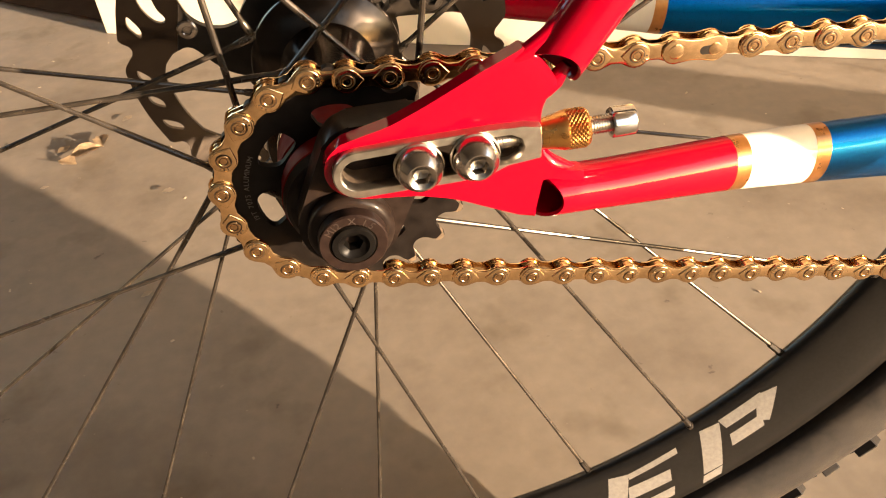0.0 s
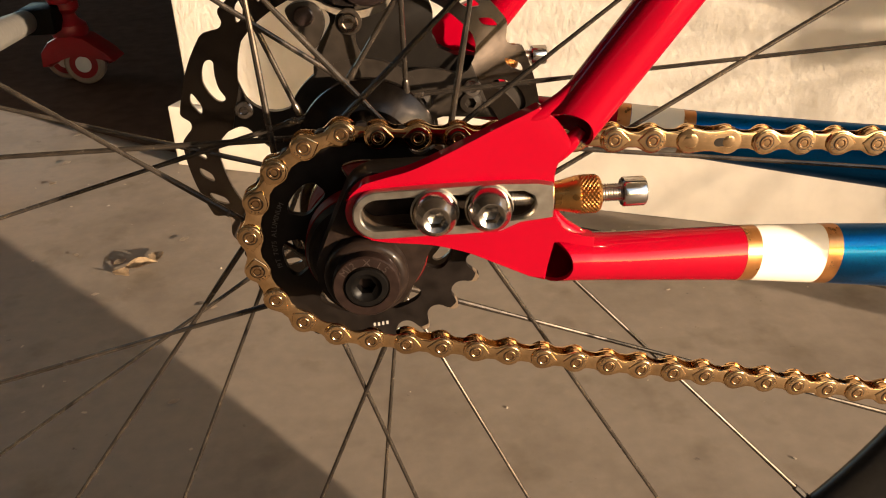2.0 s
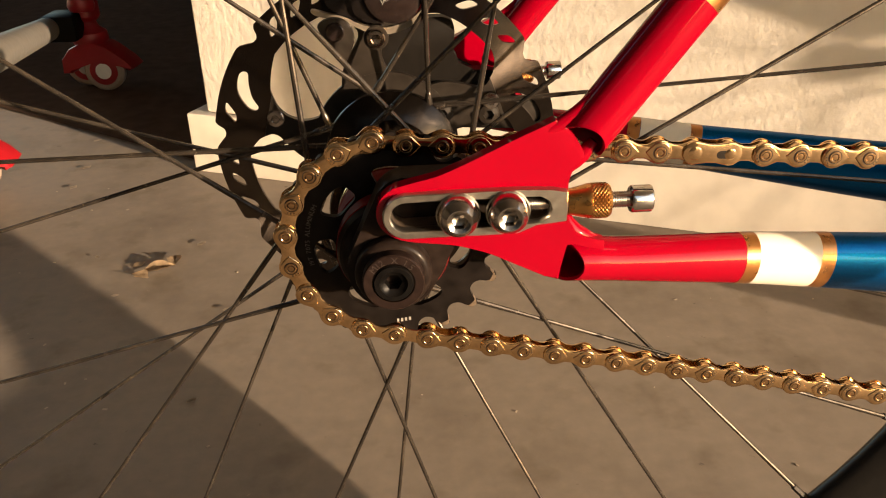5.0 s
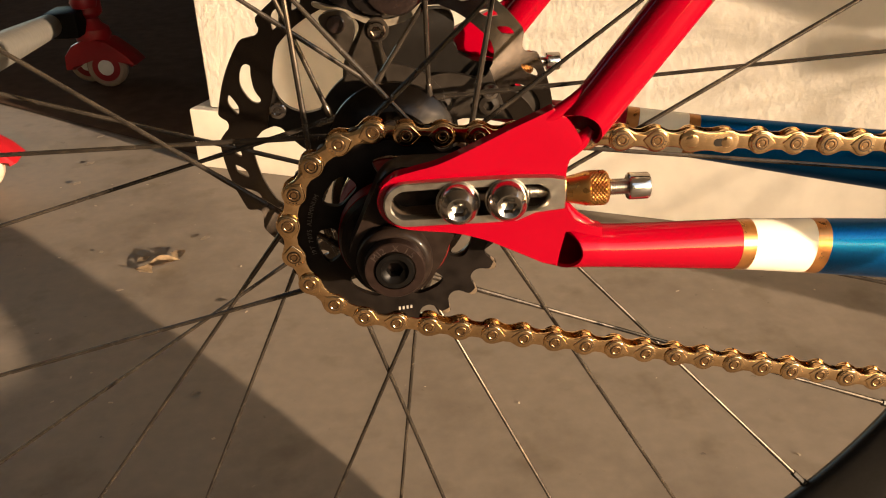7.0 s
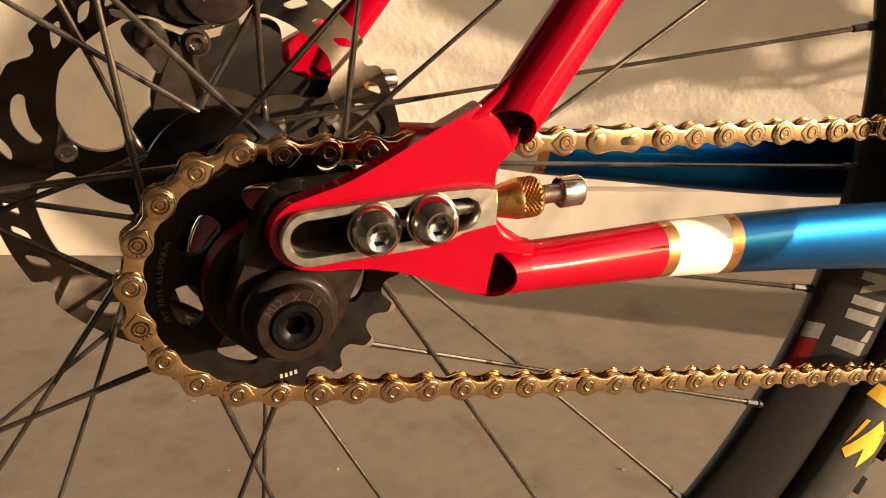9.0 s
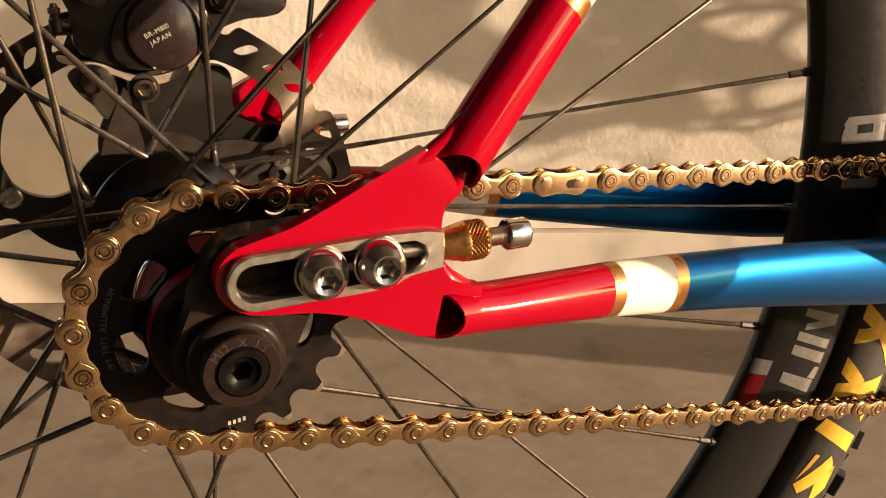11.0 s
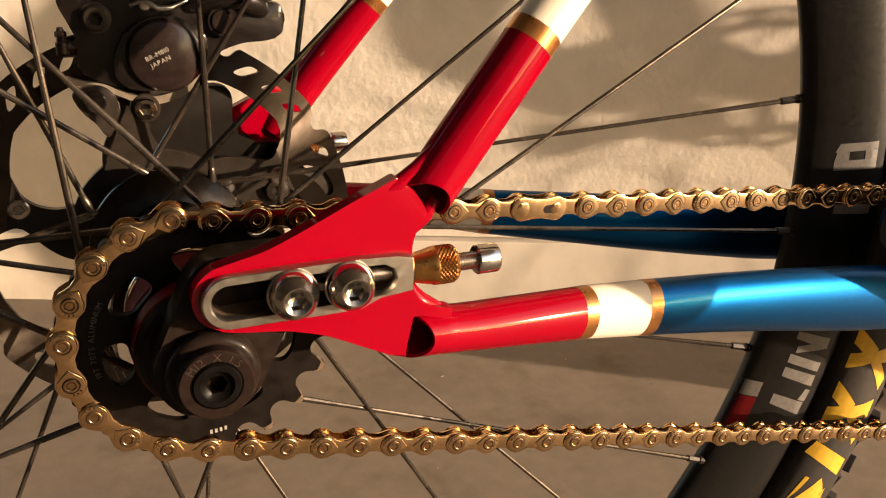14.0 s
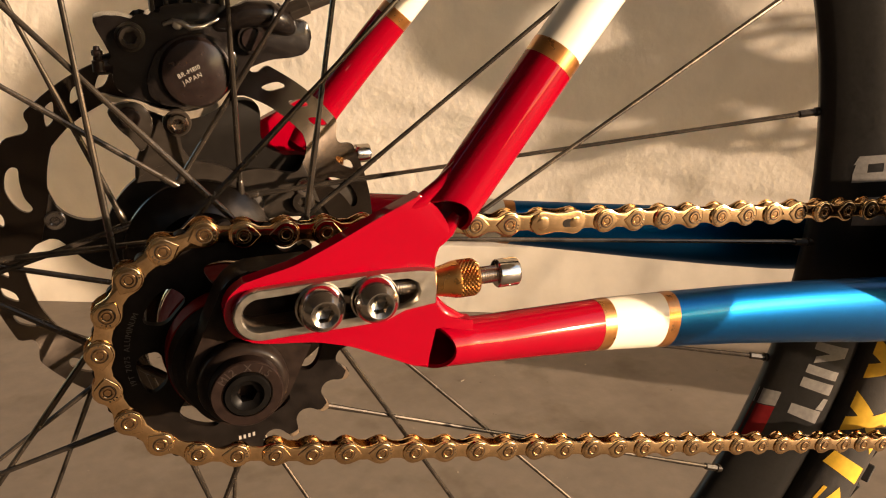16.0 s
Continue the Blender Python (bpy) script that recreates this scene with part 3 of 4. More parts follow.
def tensioner(side):
    """Chain tension screw with its knurled collar behind one dropout."""
    flip = (lambda b: b) if side > 0 else mirror
    at = P(0, -81, 24.8)
    screw = part("tension_screw", flip(ridged(40.5, 79.0, 2.15, 2.75, 0.8, -81.0, 24.8)), THREAD, bike, "threaded steel chain tension screw", 20)
    part("screw_head", flip(lathe([(2.5, 77.6), (4.1, 77.7), (4.45, 78.1), (4.45, 84.2), (4.1, 84.7), (3.0, 84.8), (2.2, 84.7), (2.2, 82.0), (0.05, 82.0)], at, 48, axis="x", hexes=(6, 7))), CHROME, screw, "bright cylindrical screw head")
    collar = part("knurled_collar", flip(knurled(64.4, 70.4, 5.4)), BRASS, bike, "gold anodised knurled collar", 0)
    part("collar_cone", flip(lathe([(2.5, 57.0), (4.2, 57.1), (4.4, 58.3), (5.4, 62.8), (5.7, 63.8), (5.7, 64.5), (2.5, 64.6)], at, 48, axis="x")), BRASS, collar, "smooth gold cone")
    part("collar_rim", flip(lathe([(2.4, 70.2), (5.3, 70.2), (5.4, 70.5), (5.1, 70.9), (2.4, 71.0)], at, 48, axis="x")), BRASS, collar)


tensioner(1)
tensioner(-1)

# ---------------------------------------------------------------- slider and axle nut
def hull2(points):
    pts = sorted(set(points))
    def half(ps):
        out = []
        for p in ps:
            while len(out) > 1 and (out[-1][0] - out[-2][0]) * (p[1] - out[-2][1]) - (out[-1][1] - out[-2][1]) * (p[0] - out[-2][0]) <= 0:
                out.pop()
            out.append(p)
        return out[:-1]
    return half(pts) + half(pts[::-1])


slider = part("slider", plate(hull2(arc(0, 0, 15.5, 0, 360, 40) + arc(4, 24, 9, 60, 200, 10) + arc(22, 26, 7, -30, 90, 8)), -75.3, -64.0, 1.8), BROWNBLACK, bike, "worn black sliding axle carrier")
part("axle_boss", lathe([(4, -64), (13.0, -64), (13.0, -78.6), (12.7, -79.6), (11.6, -80.5), (10.8, -80.8), (4, -80.8)], P(0, 0, 0), 64), BROWNBLACK, slider)
nut = part("axle_nut", lathe([(7.1, -80.6), (10.0, -80.6), (10.3, -81.0), (10.3, -84.7), (9.9, -85.2), (7.2, -85.2), (6.9, -84.8), (6.9, -80.6)], P(0, 0, 0), 64, close=False), NUT, bike, "dark brown axle nut with stamped thread size")
part("axle_end", lathe([(6.8, -78), (6.8, -85.0), (6.3, -85.9), (4.7, -85.9), (4.2, -85.2), (2.95, -84.4), (2.9, -66.0), (0.05, -65.0)], P(0, 0, 0), 60, hexes=(5, 6)), AXLE, nut, "black axle end with hex socket")
part("stamped_writing", arc_letters("M12 X 1.5", 0.0033, (0, 0), 0.0072, 82, -85.22), STAMP, nut, smooth=0)
part("nut_edge", lathe([(6.75, -85.1), (6.82, -85.34), (7.02, -85.34), (7.16, -85.1)], P(0, 0, 0), 64, close=False), HUB, nut, "thin polished inner edge")
red_ring = part("red_spacer", lathe([(10, -61.4), (19.6, -61.4), (20.2, -60.8), (20.2, -53.6), (10, -53.6)], P(0, 0, 0), 72), REDANO, bike, "red anodised spacer ring")
part("end_cap", lathe([(5, -65.5), (17.6, -65.5), (18.8, -64.6), (19.9, -61.2), (5, -61.2)], P(0, 0, 0), 64), BROWNBLACK, red_ring, "dark hub end cap")
part("red_driver", lathe([(10, -50.4), (20.6, -50.4), (21.2, -49.8), (21.2, -36), (20.5, -34), (10, -34)], P(0, 0, 0), 72), REDANO, red_ring, "red anodised driver body")

# ---------------------------------------------------------------- sprocket
TEETH, PITCH = 19, 12.7
RP = PITCH / 2 / math.sin(math.pi / TEETH)
PHASE = 180 - 6.2                                   # the angle of the chain pin that lies furthest back


def tooth(a):
    """Outline of the sprocket: a low between two teeth at every chain pin."""
    u = ((a - PHASE) / (360 / TEETH)) % 1.0
    d = abs(u - 0.5) * PITCH                        # millimetres from the tooth's middle
    if d < 1.5:
        return 41.3 - 0.3 * d
    if d < 2.5:
        return 40.8 - (d - 1.5) * 3.3
    return RP - math.sqrt(max(0.0, 3.95 ** 2 - (PITCH / 2 - d) ** 2))


sprocket = part("sprocket", filled([ring_loop(tooth, TEETH * 24), ring_loop(15.0, 60)] + [kidney(24.9, 4.1, 191 + 360 / 7 * k, 15.0, 0.5) for k in range(7)], -53.3, -50.6), SPROCKET, bike, "black alloy nineteen-tooth sprocket", 30)
part("sprocket_writing", arc_letters("19T 7075 ALUMINUM", 0.0024, (0, 0), 0.0302, 170, -53.32), DIMINK, sprocket, smooth=0)
bm = bmesh.new()
for x, z, w, h in ((0.2, -33.6, 0.8, 1.4), (1.7, -33.5, 0.8, 1.4), (3.2, -33.3, 0.8, 1.4), (4.7, -33.1, 0.8, 1.4)):
    box(P(x - w / 2, -53.42, z - h / 2), P(x + w / 2, -53.25, z + h / 2), bm=bm)
part("brand_bars", bm, WHITEINK, sprocket, smooth=0)
for k in range(TEETH):                              # bare metal where the chain has worn the free teeth
    mid = PHASE + (k + 0.5) * 360 / TEETH
    if -80 < (mid + 180) % 360 - 180 < 62:
        edge = [mid + d for d in (-3.4, -2.6, -1.5, 0.0, 1.5, 2.6, 3.4)]
        out = [((tooth(a) + 0.06) * math.cos(radians(a)), (tooth(a) + 0.06) * math.sin(radians(a))) for a in edge]
        out += [(39.7 * math.cos(radians(mid + d)), 39.7 * math.sin(radians(mid + d))) for d in (2.2, 0.0, -2.2)]
        part("tooth_tip", plate(out, -53.42, -50.48, 0.15), WORN, sprocket, "worn bare tooth tip")

# ---------------------------------------------------------------- chain
def pin_place(i):
    if -17 <= i <= -9:
        a = radians(PHASE - (i + 13) * 360 / TEETH)
        return RP * math.cos(a), RP * math.sin(a)
    if i > -9:
        return 107.4 + i * PITCH * math.cos(radians(-4.08)), 29.45 + i * PITCH * math.sin(radians(-4.08))
    return 60.8 - (i + 23) * PITCH * math.cos(radians(-11.9)), -52.6 - (i + 23) * PITCH * math.sin(radians(-11.9))


CHAIN_Y = -51.9


def link_outline(r, waist, n=10):
    """Figure-of-eight side plate, from pin to pin along x, in millimetres."""
    right = arc(PITCH, 0, r, -112, 112, n)
    left = arc(0, 0, r, 68, 292, n)
    return right + [(PITCH * 0.62, waist), (PITCH * 0.38, waist)] + left + [(PITCH * 0.38, -waist), (PITCH * 0.62, -waist)]


def local(x, y, z):
    return Vector((x, y, z)) / 1000


def join(dst, src):
    me = bpy.data.meshes.new("tmp")
    src.to_mesh(me), src.free()
    dst.from_mesh(me)
    bpy.data.meshes.remove(me)
    return dst


def pin_head(cx, y, bm):
    """A riveted pin: raised rim with a sunk middle; joint grime and groove shade are coloured dark."""
    c = Vector((cx / 1000, 0, 0))
    lathe([(2.55, y + 0.02), (2.55, y - 0.03), (2.1, y - 0.03), (2.1, y + 0.02)], c, 28, bm=bm, close=False)
    for f in bm.faces:
        f.material_index = 2
    pin = lathe([(2.12, y + 0.1), (2.12, y - 0.22), (1.98, y - 0.34), (1.5, y - 0.36), (1.34, y - 0.24), (1.28, y - 0.08)], c, 28, close=False)
    join(bm, darker(pin))
    floor = lathe([(1.28, y - 0.08), (1.12, y - 0.08)], c, 28, close=False)
    for f in floor.faces:
        f.material_index = 2
    join(bm, floor)
    return join(bm, darker(lathe([(1.12, y - 0.06), (1.05, y - 0.16), (0.05, y - 0.2)], c, 20)))


def link_plate(r, waist, y_in, y_out, edge, dome):
    """A stamped side plate: straight edge, broad chamfer towards the outside."""
    n = len(link_outline(r, waist))
    rows = [(link_outline(r, waist), y_in), (link_outline(r, waist), y_out - math.copysign(dome, y_out)), (link_outline(r - edge * 0.35, waist - edge * 0.28), y_out - math.copysign(dome * 0.3, y_out)),
            (link_outline(r - edge, waist - edge * 0.8), y_out)]
    bm = bmesh.new()
    rings = [[bm.verts.new(local(x, y, z)) for x, z in out] for out, y in rows]
    for a, b in zip(rings, rings[1:]):
        for k in range(n):
            bm.faces.new((a[k], a[(k + 1) % n], b[(k + 1) % n], b[k]))
    bm.faces.new(rings[0]), bm.faces.new(rings[-1])
    return bm


def darker(bm):
    for f in bm.faces:
        f.material_index = 1
    return bm


def link_boss(cx, turn):
    """The raised end of an outer plate: round about the pin, pointed towards the middle of the link."""
    out = [(5.2, 0.0), (3.6, 1.8), (2.5, 2.95)] + arc(0, 0, 3.95, 56, 304, 18) + [(2.5, -2.95), (3.6, -1.8)]
    rings = []
    bm = bmesh.new()
    for k, y in ((1.0, -2.80), (1.0, -2.86), (0.985, -2.99), (0.955, -3.10), (0.92, -3.17), (0.886, -3.20)):
        rings.append([bm.verts.new(local(cx + turn * x * k, y, z * k)) for x, z in out])
    for a, b in zip(rings, rings[1:]):
        for n in range(len(out)):
            f = bm.faces.new((a[n], a[(n + 1) % len(out)], b[(n + 1) % len(out)], b[n]))
            # the step round the boss's foot is coloured as a thin dark line
            f.material_index = 2 if a is rings[0] else 0
    bm.faces.new(rings[0]), bm.faces.new(rings[-1])
    return bm


def outer_mesh():
    bm = link_plate(4.5, 2.6, -2.05, -2.82, 0.55, 0.4)
    join(bm, link_plate(4.5, 2.6, 2.05, 2.98, 0.4, 0.3))
    for cx in (0, PITCH):
        join(bm, link_boss(cx, 1 if cx == 0 else -1))
        join(bm, pin_head(cx, -3.20, bmesh.new()))
        lathe([(1.8, 3.2), (1.8, -2.0)], Vector((cx / 1000, 0, 0)), 12, bm=bm)
        for k in range(3):                          # small stamped marks by the pin
            a = radians((205 if cx == 0 else -25) + (k - 1) * 22)
            b = box((-0.00022, -0.00003, -0.00030), (0.00022, 0.00003, 0.00030))
            b.transform(Matrix.Translation((cx / 1000 + 0.0031 * math.cos(a), -0.00321, 0.0031 * math.sin(a))) @ Matrix.Rotation(math.pi / 2 - a, 4, "Y"))
            for f in b.faces:
                f.material_index = 2
            join(bm, b)
    return bm


def master_mesh():
    bm = link_plate(4.4, 3.5, -2.05, -2.98, 0.6, 0.4)
    join(bm, link_plate(4.4, 3.5, 2.05, 2.98, 0.4, 0.3))
    for cx in (0, PITCH):
        lathe([(2.45, -2.9), (2.45, -3.04), (2.25, -3.12), (0.05, -3.14)] if cx == 0 else [(2.05, -2.6), (2.05, -3.04), (1.85, -3.12), (0.05, -3.14)], Vector((cx / 1000, 0, 0)), 24, bm=bm)
        lathe([(1.8, 3.2), (1.8, -2.6)], Vector((cx / 1000, 0, 0)), 12, bm=bm)
    return bm


def inner_mesh():
    bm = link_plate(4.25, 2.7, -1.15, -1.95, 0.45, 0.3)
    join(bm, link_plate(4.25, 2.7, 1.15, 1.95, 0.45, 0.3))
    return bm


bm = bmesh.new()
FIRST, LAST = -48, 23
for i in range(FIRST, LAST + 1):
    x, z = pin_place(i)
    lathe([(3.85, -1.1), (3.85, 1.1)], P(x, CHAIN_Y, z), 16, bm=bm)
chain = part("chain", bm, GOLD_DARK, bike, "gold-plated roller chain with a quick link")
kinds = {}
for i in range(FIRST, LAST):
    (x0, z0), (x1, z1) = pin_place(i), pin_place(i + 1)
    kind = "quick_link" if i == 0 else "outer_link" if i % 2 == 0 else "inner_link"
    if kind not in kinds:
        kinds[kind] = part(kind, {"quick_link": master_mesh, "outer_link": outer_mesh, "inner_link": inner_mesh}[kind](), GOLD, chain, "gold quick link" if i == 0 else "", 30)
        kinds[kind].data.materials.append(GOLD_DARK)
        kinds[kind].data.materials.append(CHAIN_DARK)
        ob = kinds[kind]
    else:
        ob = new(kind, kinds[kind].data)
        ob.parent = chain
    k = math.hypot(x1 - x0, z1 - z0) / PITCH
    ob.matrix_basis = Matrix.Translation(P(x0, CHAIN_Y, z0)) @ Matrix.Rotation(-math.atan2(z1 - z0, x1 - x0), 4, "Y") @ Matrix.Diagonal((k, 1, 1, 1))
# slot of the quick link: a flat black patch for the shade in its hollow
x0, z0 = pin_place(1)
part("quick_link_slot_patch", plate(stadium(-3.5, 0, -1.2, 0, 1.45, 8), -3.03, -2.9, 0, lambda x, y, z: P(x0 + x, CHAIN_Y + y, z0 + z)), BLACK, chain)

# ---------------------------------------------------------------- hub, spokes, rim, tyre
hub = part("hub", lathe([(6, -58), (15, -57.8), (15.2, -54), (16.8, -53.6), (16.8, -34), (20, -32), (20, -28.5), (24.2, -27.2), (24.7, -26.2), (24.7, -23.6), (24.2, -22.8), (19, -20.5), (15.5, -14), (14.5, 0), (15.5, 18), (19, 29), (29.8, 34.6), (30.3, 35.4), (30.3, 38.2), (29.8, 39.0), (21, 39.6), (18.5, 40.5), (18.5, 46), (10, 46.5)], P(0, 0, 0), 72), HUB, bike, "polished dark rear hub shell")
part("hub_collar", lathe([(17.2, -33), (20.6, -32.8), (21.2, -31.8), (21.2, -29.4), (20.4, -28.6), (17, -28.6)], P(0, 0, 0), 64), SEAL, hub, "polished hub seal collar")

N_SPOKE, FIRST_NIPPLE, CROSS = 28, 9.55, 77.0
RIM_IN = 284.0
for k in range(N_SPOKE):
    nip = radians(FIRST_NIPPLE + k * 360 / N_SPOKE)
    lead = 1 if k % 4 in (0, 3) else -1
    drive = k % 2 == 1
    y_f = -26.2 if drive else 37.0
    y_f += (-0.65 if lead > 0 else 0.65) * (1 if drive else -1)
    hole = nip + radians(CROSS if drive else 40.7) * lead
    a = P(28.0 * math.cos(hole) - 2.0, y_f, 28.0 * math.sin(hole) + 0.1)
    b = P((RIM_IN + 3) * math.cos(nip) - 2.2, -2.0 if drive else 2.0, (RIM_IN + 3) * math.sin(nip) + 0.2)
    d = (b - a).normalized()
    thick, thin = 0.00115, 0.00092
    pts = [a, a + d * 0.055, a + d * 0.07, b - d * 0.05, b - d * 0.03, b]
    spoke = part("spoke", tube(pts, [thick, thick, thin, thin, thick, thick], 10), SPOKE, bike)
    nb = lathe([(1.15, -11.0), (1.75, -10.6), (1.75, -2.5), (2.2, -2.0), (2.2, 4)], (0, 0, 0), 12, axis="z", hexes=(1, 2))
    nb.transform(Matrix.Translation(b) @ d.to_track_quat("Z", "Y").to_matrix().to_4x4())
    part("nipple", nb, BLACK, spoke)
    hb = lathe([(1.15, -4), (1.55, -3), (1.7, 3), (1.5, 8), (1.15, 9)], (0, 0, 0), 12, axis="z")
    hb.transform(Matrix.Translation(a) @ d.to_track_quat("Z", "Y").to_matrix().to_4x4())
    part("spoke_seat", hb, SPOKE, spoke)

RIM_PROFILE = [(284, 0), (285, -3.0), (288, -5.6), (293, -8.6), (302, -12.8), (312, -16.6), (319, -17.2), (321.5, -17.0), (321.8, -15.6), (318, -14), (314, -12.5), (310, 0), (314, 12.5), (318, 14), (321.8, 15.6), (321.5, 17.0), (319, 17.2), (312, 16.6), (302, 12.8), (293, 8.6), (288, 5.6), (285, 3.0)]
rim = part("rim", torus_lathe(RIM_PROFILE, P(0, 0, 0), 240), CARBON, bike, "deep matte black carbon rim", 50)
tyre_prof = [(316, -13.0), (323.4, -13.6), (323.8, -18.6)] + [(343.5 + 27.0 * math.cos(radians(a)), 30.0 * math.sin(radians(a))) for a in range(-135, 136, 10)] + [(323.8, 18.6), (323.4, 13.6), (316, 13.0), (314, 0)]
tyre = part("tyre", torus_lathe(tyre_prof, P(0, 0, 0), 240), RUBBER, bike, "black knobby mountain bike tyre with yellow print", 50)


def on_profile(profile, r, lift):
    """The depth y of the drive-side flank of a turned profile at radius r, lifted off it."""
    side = [p for p in profile if p[1] <= 0]
    best = None
    for (r0, y0), (r1, y1) in zip(side, side[1:]):
        if min(r0, r1) <= r <= max(r0, r1) and r0 != r1:
            y = y0 + (y1 - y0) * (r - r0) / (r1 - r0)
            best = y if best is None else min(best, y)
    return (best if best is not None else side[-1][1]) - lift


def flank_print(corners, profile, lift=0.18, n=8):
    """A printed patch on the flank: its four corners as (radius, degrees), laid on the curved surface."""
    bm = bmesh.new()
    grid = []
    for i in range(n + 1):
        row = []
        for j in range(n + 1):
            u, v = i / n, j / n
            r = sum(k * q[0] for k, q in zip(((1 - u) * (1 - v), u * (1 - v), u * v, (1 - u) * v), corners))
            a = radians(sum(k * q[1] for k, q in zip(((1 - u) * (1 - v), u * (1 - v), u * v, (1 - u) * v), corners)))
            row.append(bm.verts.new(P(r * math.cos(a), on_profile(profile, r, lift), r * math.sin(a))))
        grid.append(row)
    for p, q in zip(grid, grid[1:]):
        for j in range(n):
            bm.faces.new((p[j], q[j], q[j + 1], p[j + 1]))
    return bm


RIM_SIDE = RIM_PROFILE[:9]
# plain silver blocks where the rim carries its maker's marks
for q in (((299, -20.8), (315, -21.0), (315, -19.7), (299, -19.7)), ((311, -19.6), (315.5, -19.6), (316, -18.4), (313, -18.4)),
          ((299, -17.8), (315.5, -18.0), (315.5, -16.9), (299, -16.8)),
          ((299, -16.3), (315.5, -16.5), (315.5, -15.6), (299, -15.4)), ((299, -13.8), (315.5, -14.2), (315.5, -13.1), (299, -13.0)), ((301, -15.2), (314, -14.2), (314, -13.4), (301, -14.5)),
          ((296, 2.9), (315, 3.0), (315, 3.9), (296, 3.8)), ((296, 4.6), (315, 4.7), (315, 5.4), (298, 5.4)), ((296, 3.7), (302, 3.7), (302, 4.7), (297, 4.7)), ((309, 3.8), (315, 3.9), (315, 4.8), (309, 4.7)),
          ((299, -1.2), (316, -1.1), (316, -0.2), (299, -0.3)), ((299, 0.6), (316, 0.7), (316, 1.6), (299, 1.5)),
          ((288.6, -54.6), (318, -57.9), (318, -55.7), (290, -52.2)), ((289, -52.2), (289, -46.6), (294.5, -46.8), (294.5, -52.0)), ((289, -47.2), (291.5, -44.8), (304, -48.0), (300, -49.0)), ((298.5, -52.2), (298.5, -48.2), (305, -48.8), (305, -52.8)),
          ((288.4, -66.3), (314, -69.0), (314, -66.8), (290.6, -64.0)), ((290.6, -64.2), (289.6, -57.8), (292.6, -58.0), (293.4, -64.2)), ((297.5, -64.8), (298.5, -59.7), (305, -60.3), (304.5, -65.4)), ((309, -66.2), (309, -60.4), (315, -61.0), (315, -66.8))):
    part("silver_mark", flank_print(q, RIM_SIDE), GREYINK, rim, "silver printed block")
part("red_sticker", flank_print(((284.4, -24.8), (292.5, -24.4), (292.5, -20.7), (284.4, -21.1)), RIM_SIDE), REDINK, rim, "red rim sticker")
part("grey_sticker", flank_print(((284.4, -21.0), (292.5, -20.6), (292.5, -19.0), (284.4, -19.3)), RIM_SIDE), GREYINK, rim, "grey rim sticker")

TYRE_SIDE = [p for p in tyre_prof if p[1] <= 0]
for q in (((328.5, -28.9), (331, -27.6), (333, -26.0), (331, -26.0)), ((328.5, -29.4), (332, -30.0), (345, -26.8), (339, -25.6)), ((340, -30.4), (347, -28.6), (345, -26.4), (338, -28.6)),
          ((326, -24.0), (349, -25.0), (349, -23.4), (328, -22.6)),
          ((326, -16.7), (336.6, -18.3), (334, -19.4), (326, -18.3)), ((326, -19.3), (334, -18.5), (338, -19.4), (326, -20.7)), ((335, -18.6), (348, -17.5), (349, -19.2), (337, -19.6)), ((334, -19.4), (338, -18.9), (349, -20.9), (347, -22.0)),
          ((326, -11.4), (336.6, -13.0), (334, -14.1), (326, -13.0)), ((326, -14.0), (334, -13.2), (338, -14.1), (326, -15.4)), ((335, -13.3), (348, -12.2), (349, -13.9), (337, -14.3)), ((334, -14.1), (338, -13.6), (349, -15.6), (347, -16.7)),
          ((328, -8.6), (346, -4.6), (346, -3.0), (328, -7.2)), ((328, -3.2), (346, -5.2), (346, -3.6), (328, -1.8))):
    part("yellow_mark", flank_print(q, TYRE_SIDE, 0.25), YELLOW, tyre, "yellow printed block")

# tread blocks: shoulder and side rows as single blocks, the crown rows joined
def knob_mesh(l, w, h):
    bm = box((-l / 2, -w / 2, -0.0015), (l / 2, w / 2, h), 0.0006, segments=1)
    me = bpy.data.meshes.new("tread_block")
    bm.to_mesh(me), bm.free()
    me.materials.append(RUBBER)
    return me


def knob_frame(a, lean, twist):
    """A block's own axes: x along the tread, y across it, z off the rubber."""
    c, s = math.cos(radians(a)), math.sin(radians(a))
    radial, along, across = Vector((c, 0, s)), Vector((-s, 0, c)), Vector((0, -1, 0))
    off = radial * math.cos(radians(lean)) + across * math.sin(radians(lean))
    side = across * math.cos(radians(lean)) - radial * math.sin(radians(lean))
    at = P(0, 0, 0) + radial * (343.5 + 27.0 * math.cos(radians(lean))) / 1000 + across * 30.0 * math.sin(radians(lean)) / 1000
    m = Matrix((along, side, off)).transposed().to_4x4()
    m.translation = at
    return m @ Matrix.Rotation(radians(twist), 4, "Z")


big, small = knob_mesh(0.013, 0.010, 0.0046), knob_mesh(0.010, 0.008, 0.0038)
for k in range(90):
    a = k * 4
    if -75 < (a + 180) % 360 - 180 < 30:
        ob = new("tread_block", big if k % 2 else small)
        ob.parent, ob.matrix_basis = tyre, knob_frame(a, 52 if k % 2 else 47, 12 if k % 2 else -12)
        ob = new("tread_block", small)
        ob.parent, ob.matrix_basis = tyre, knob_frame(a + 2, 30, 20)
bm = bmesh.new()
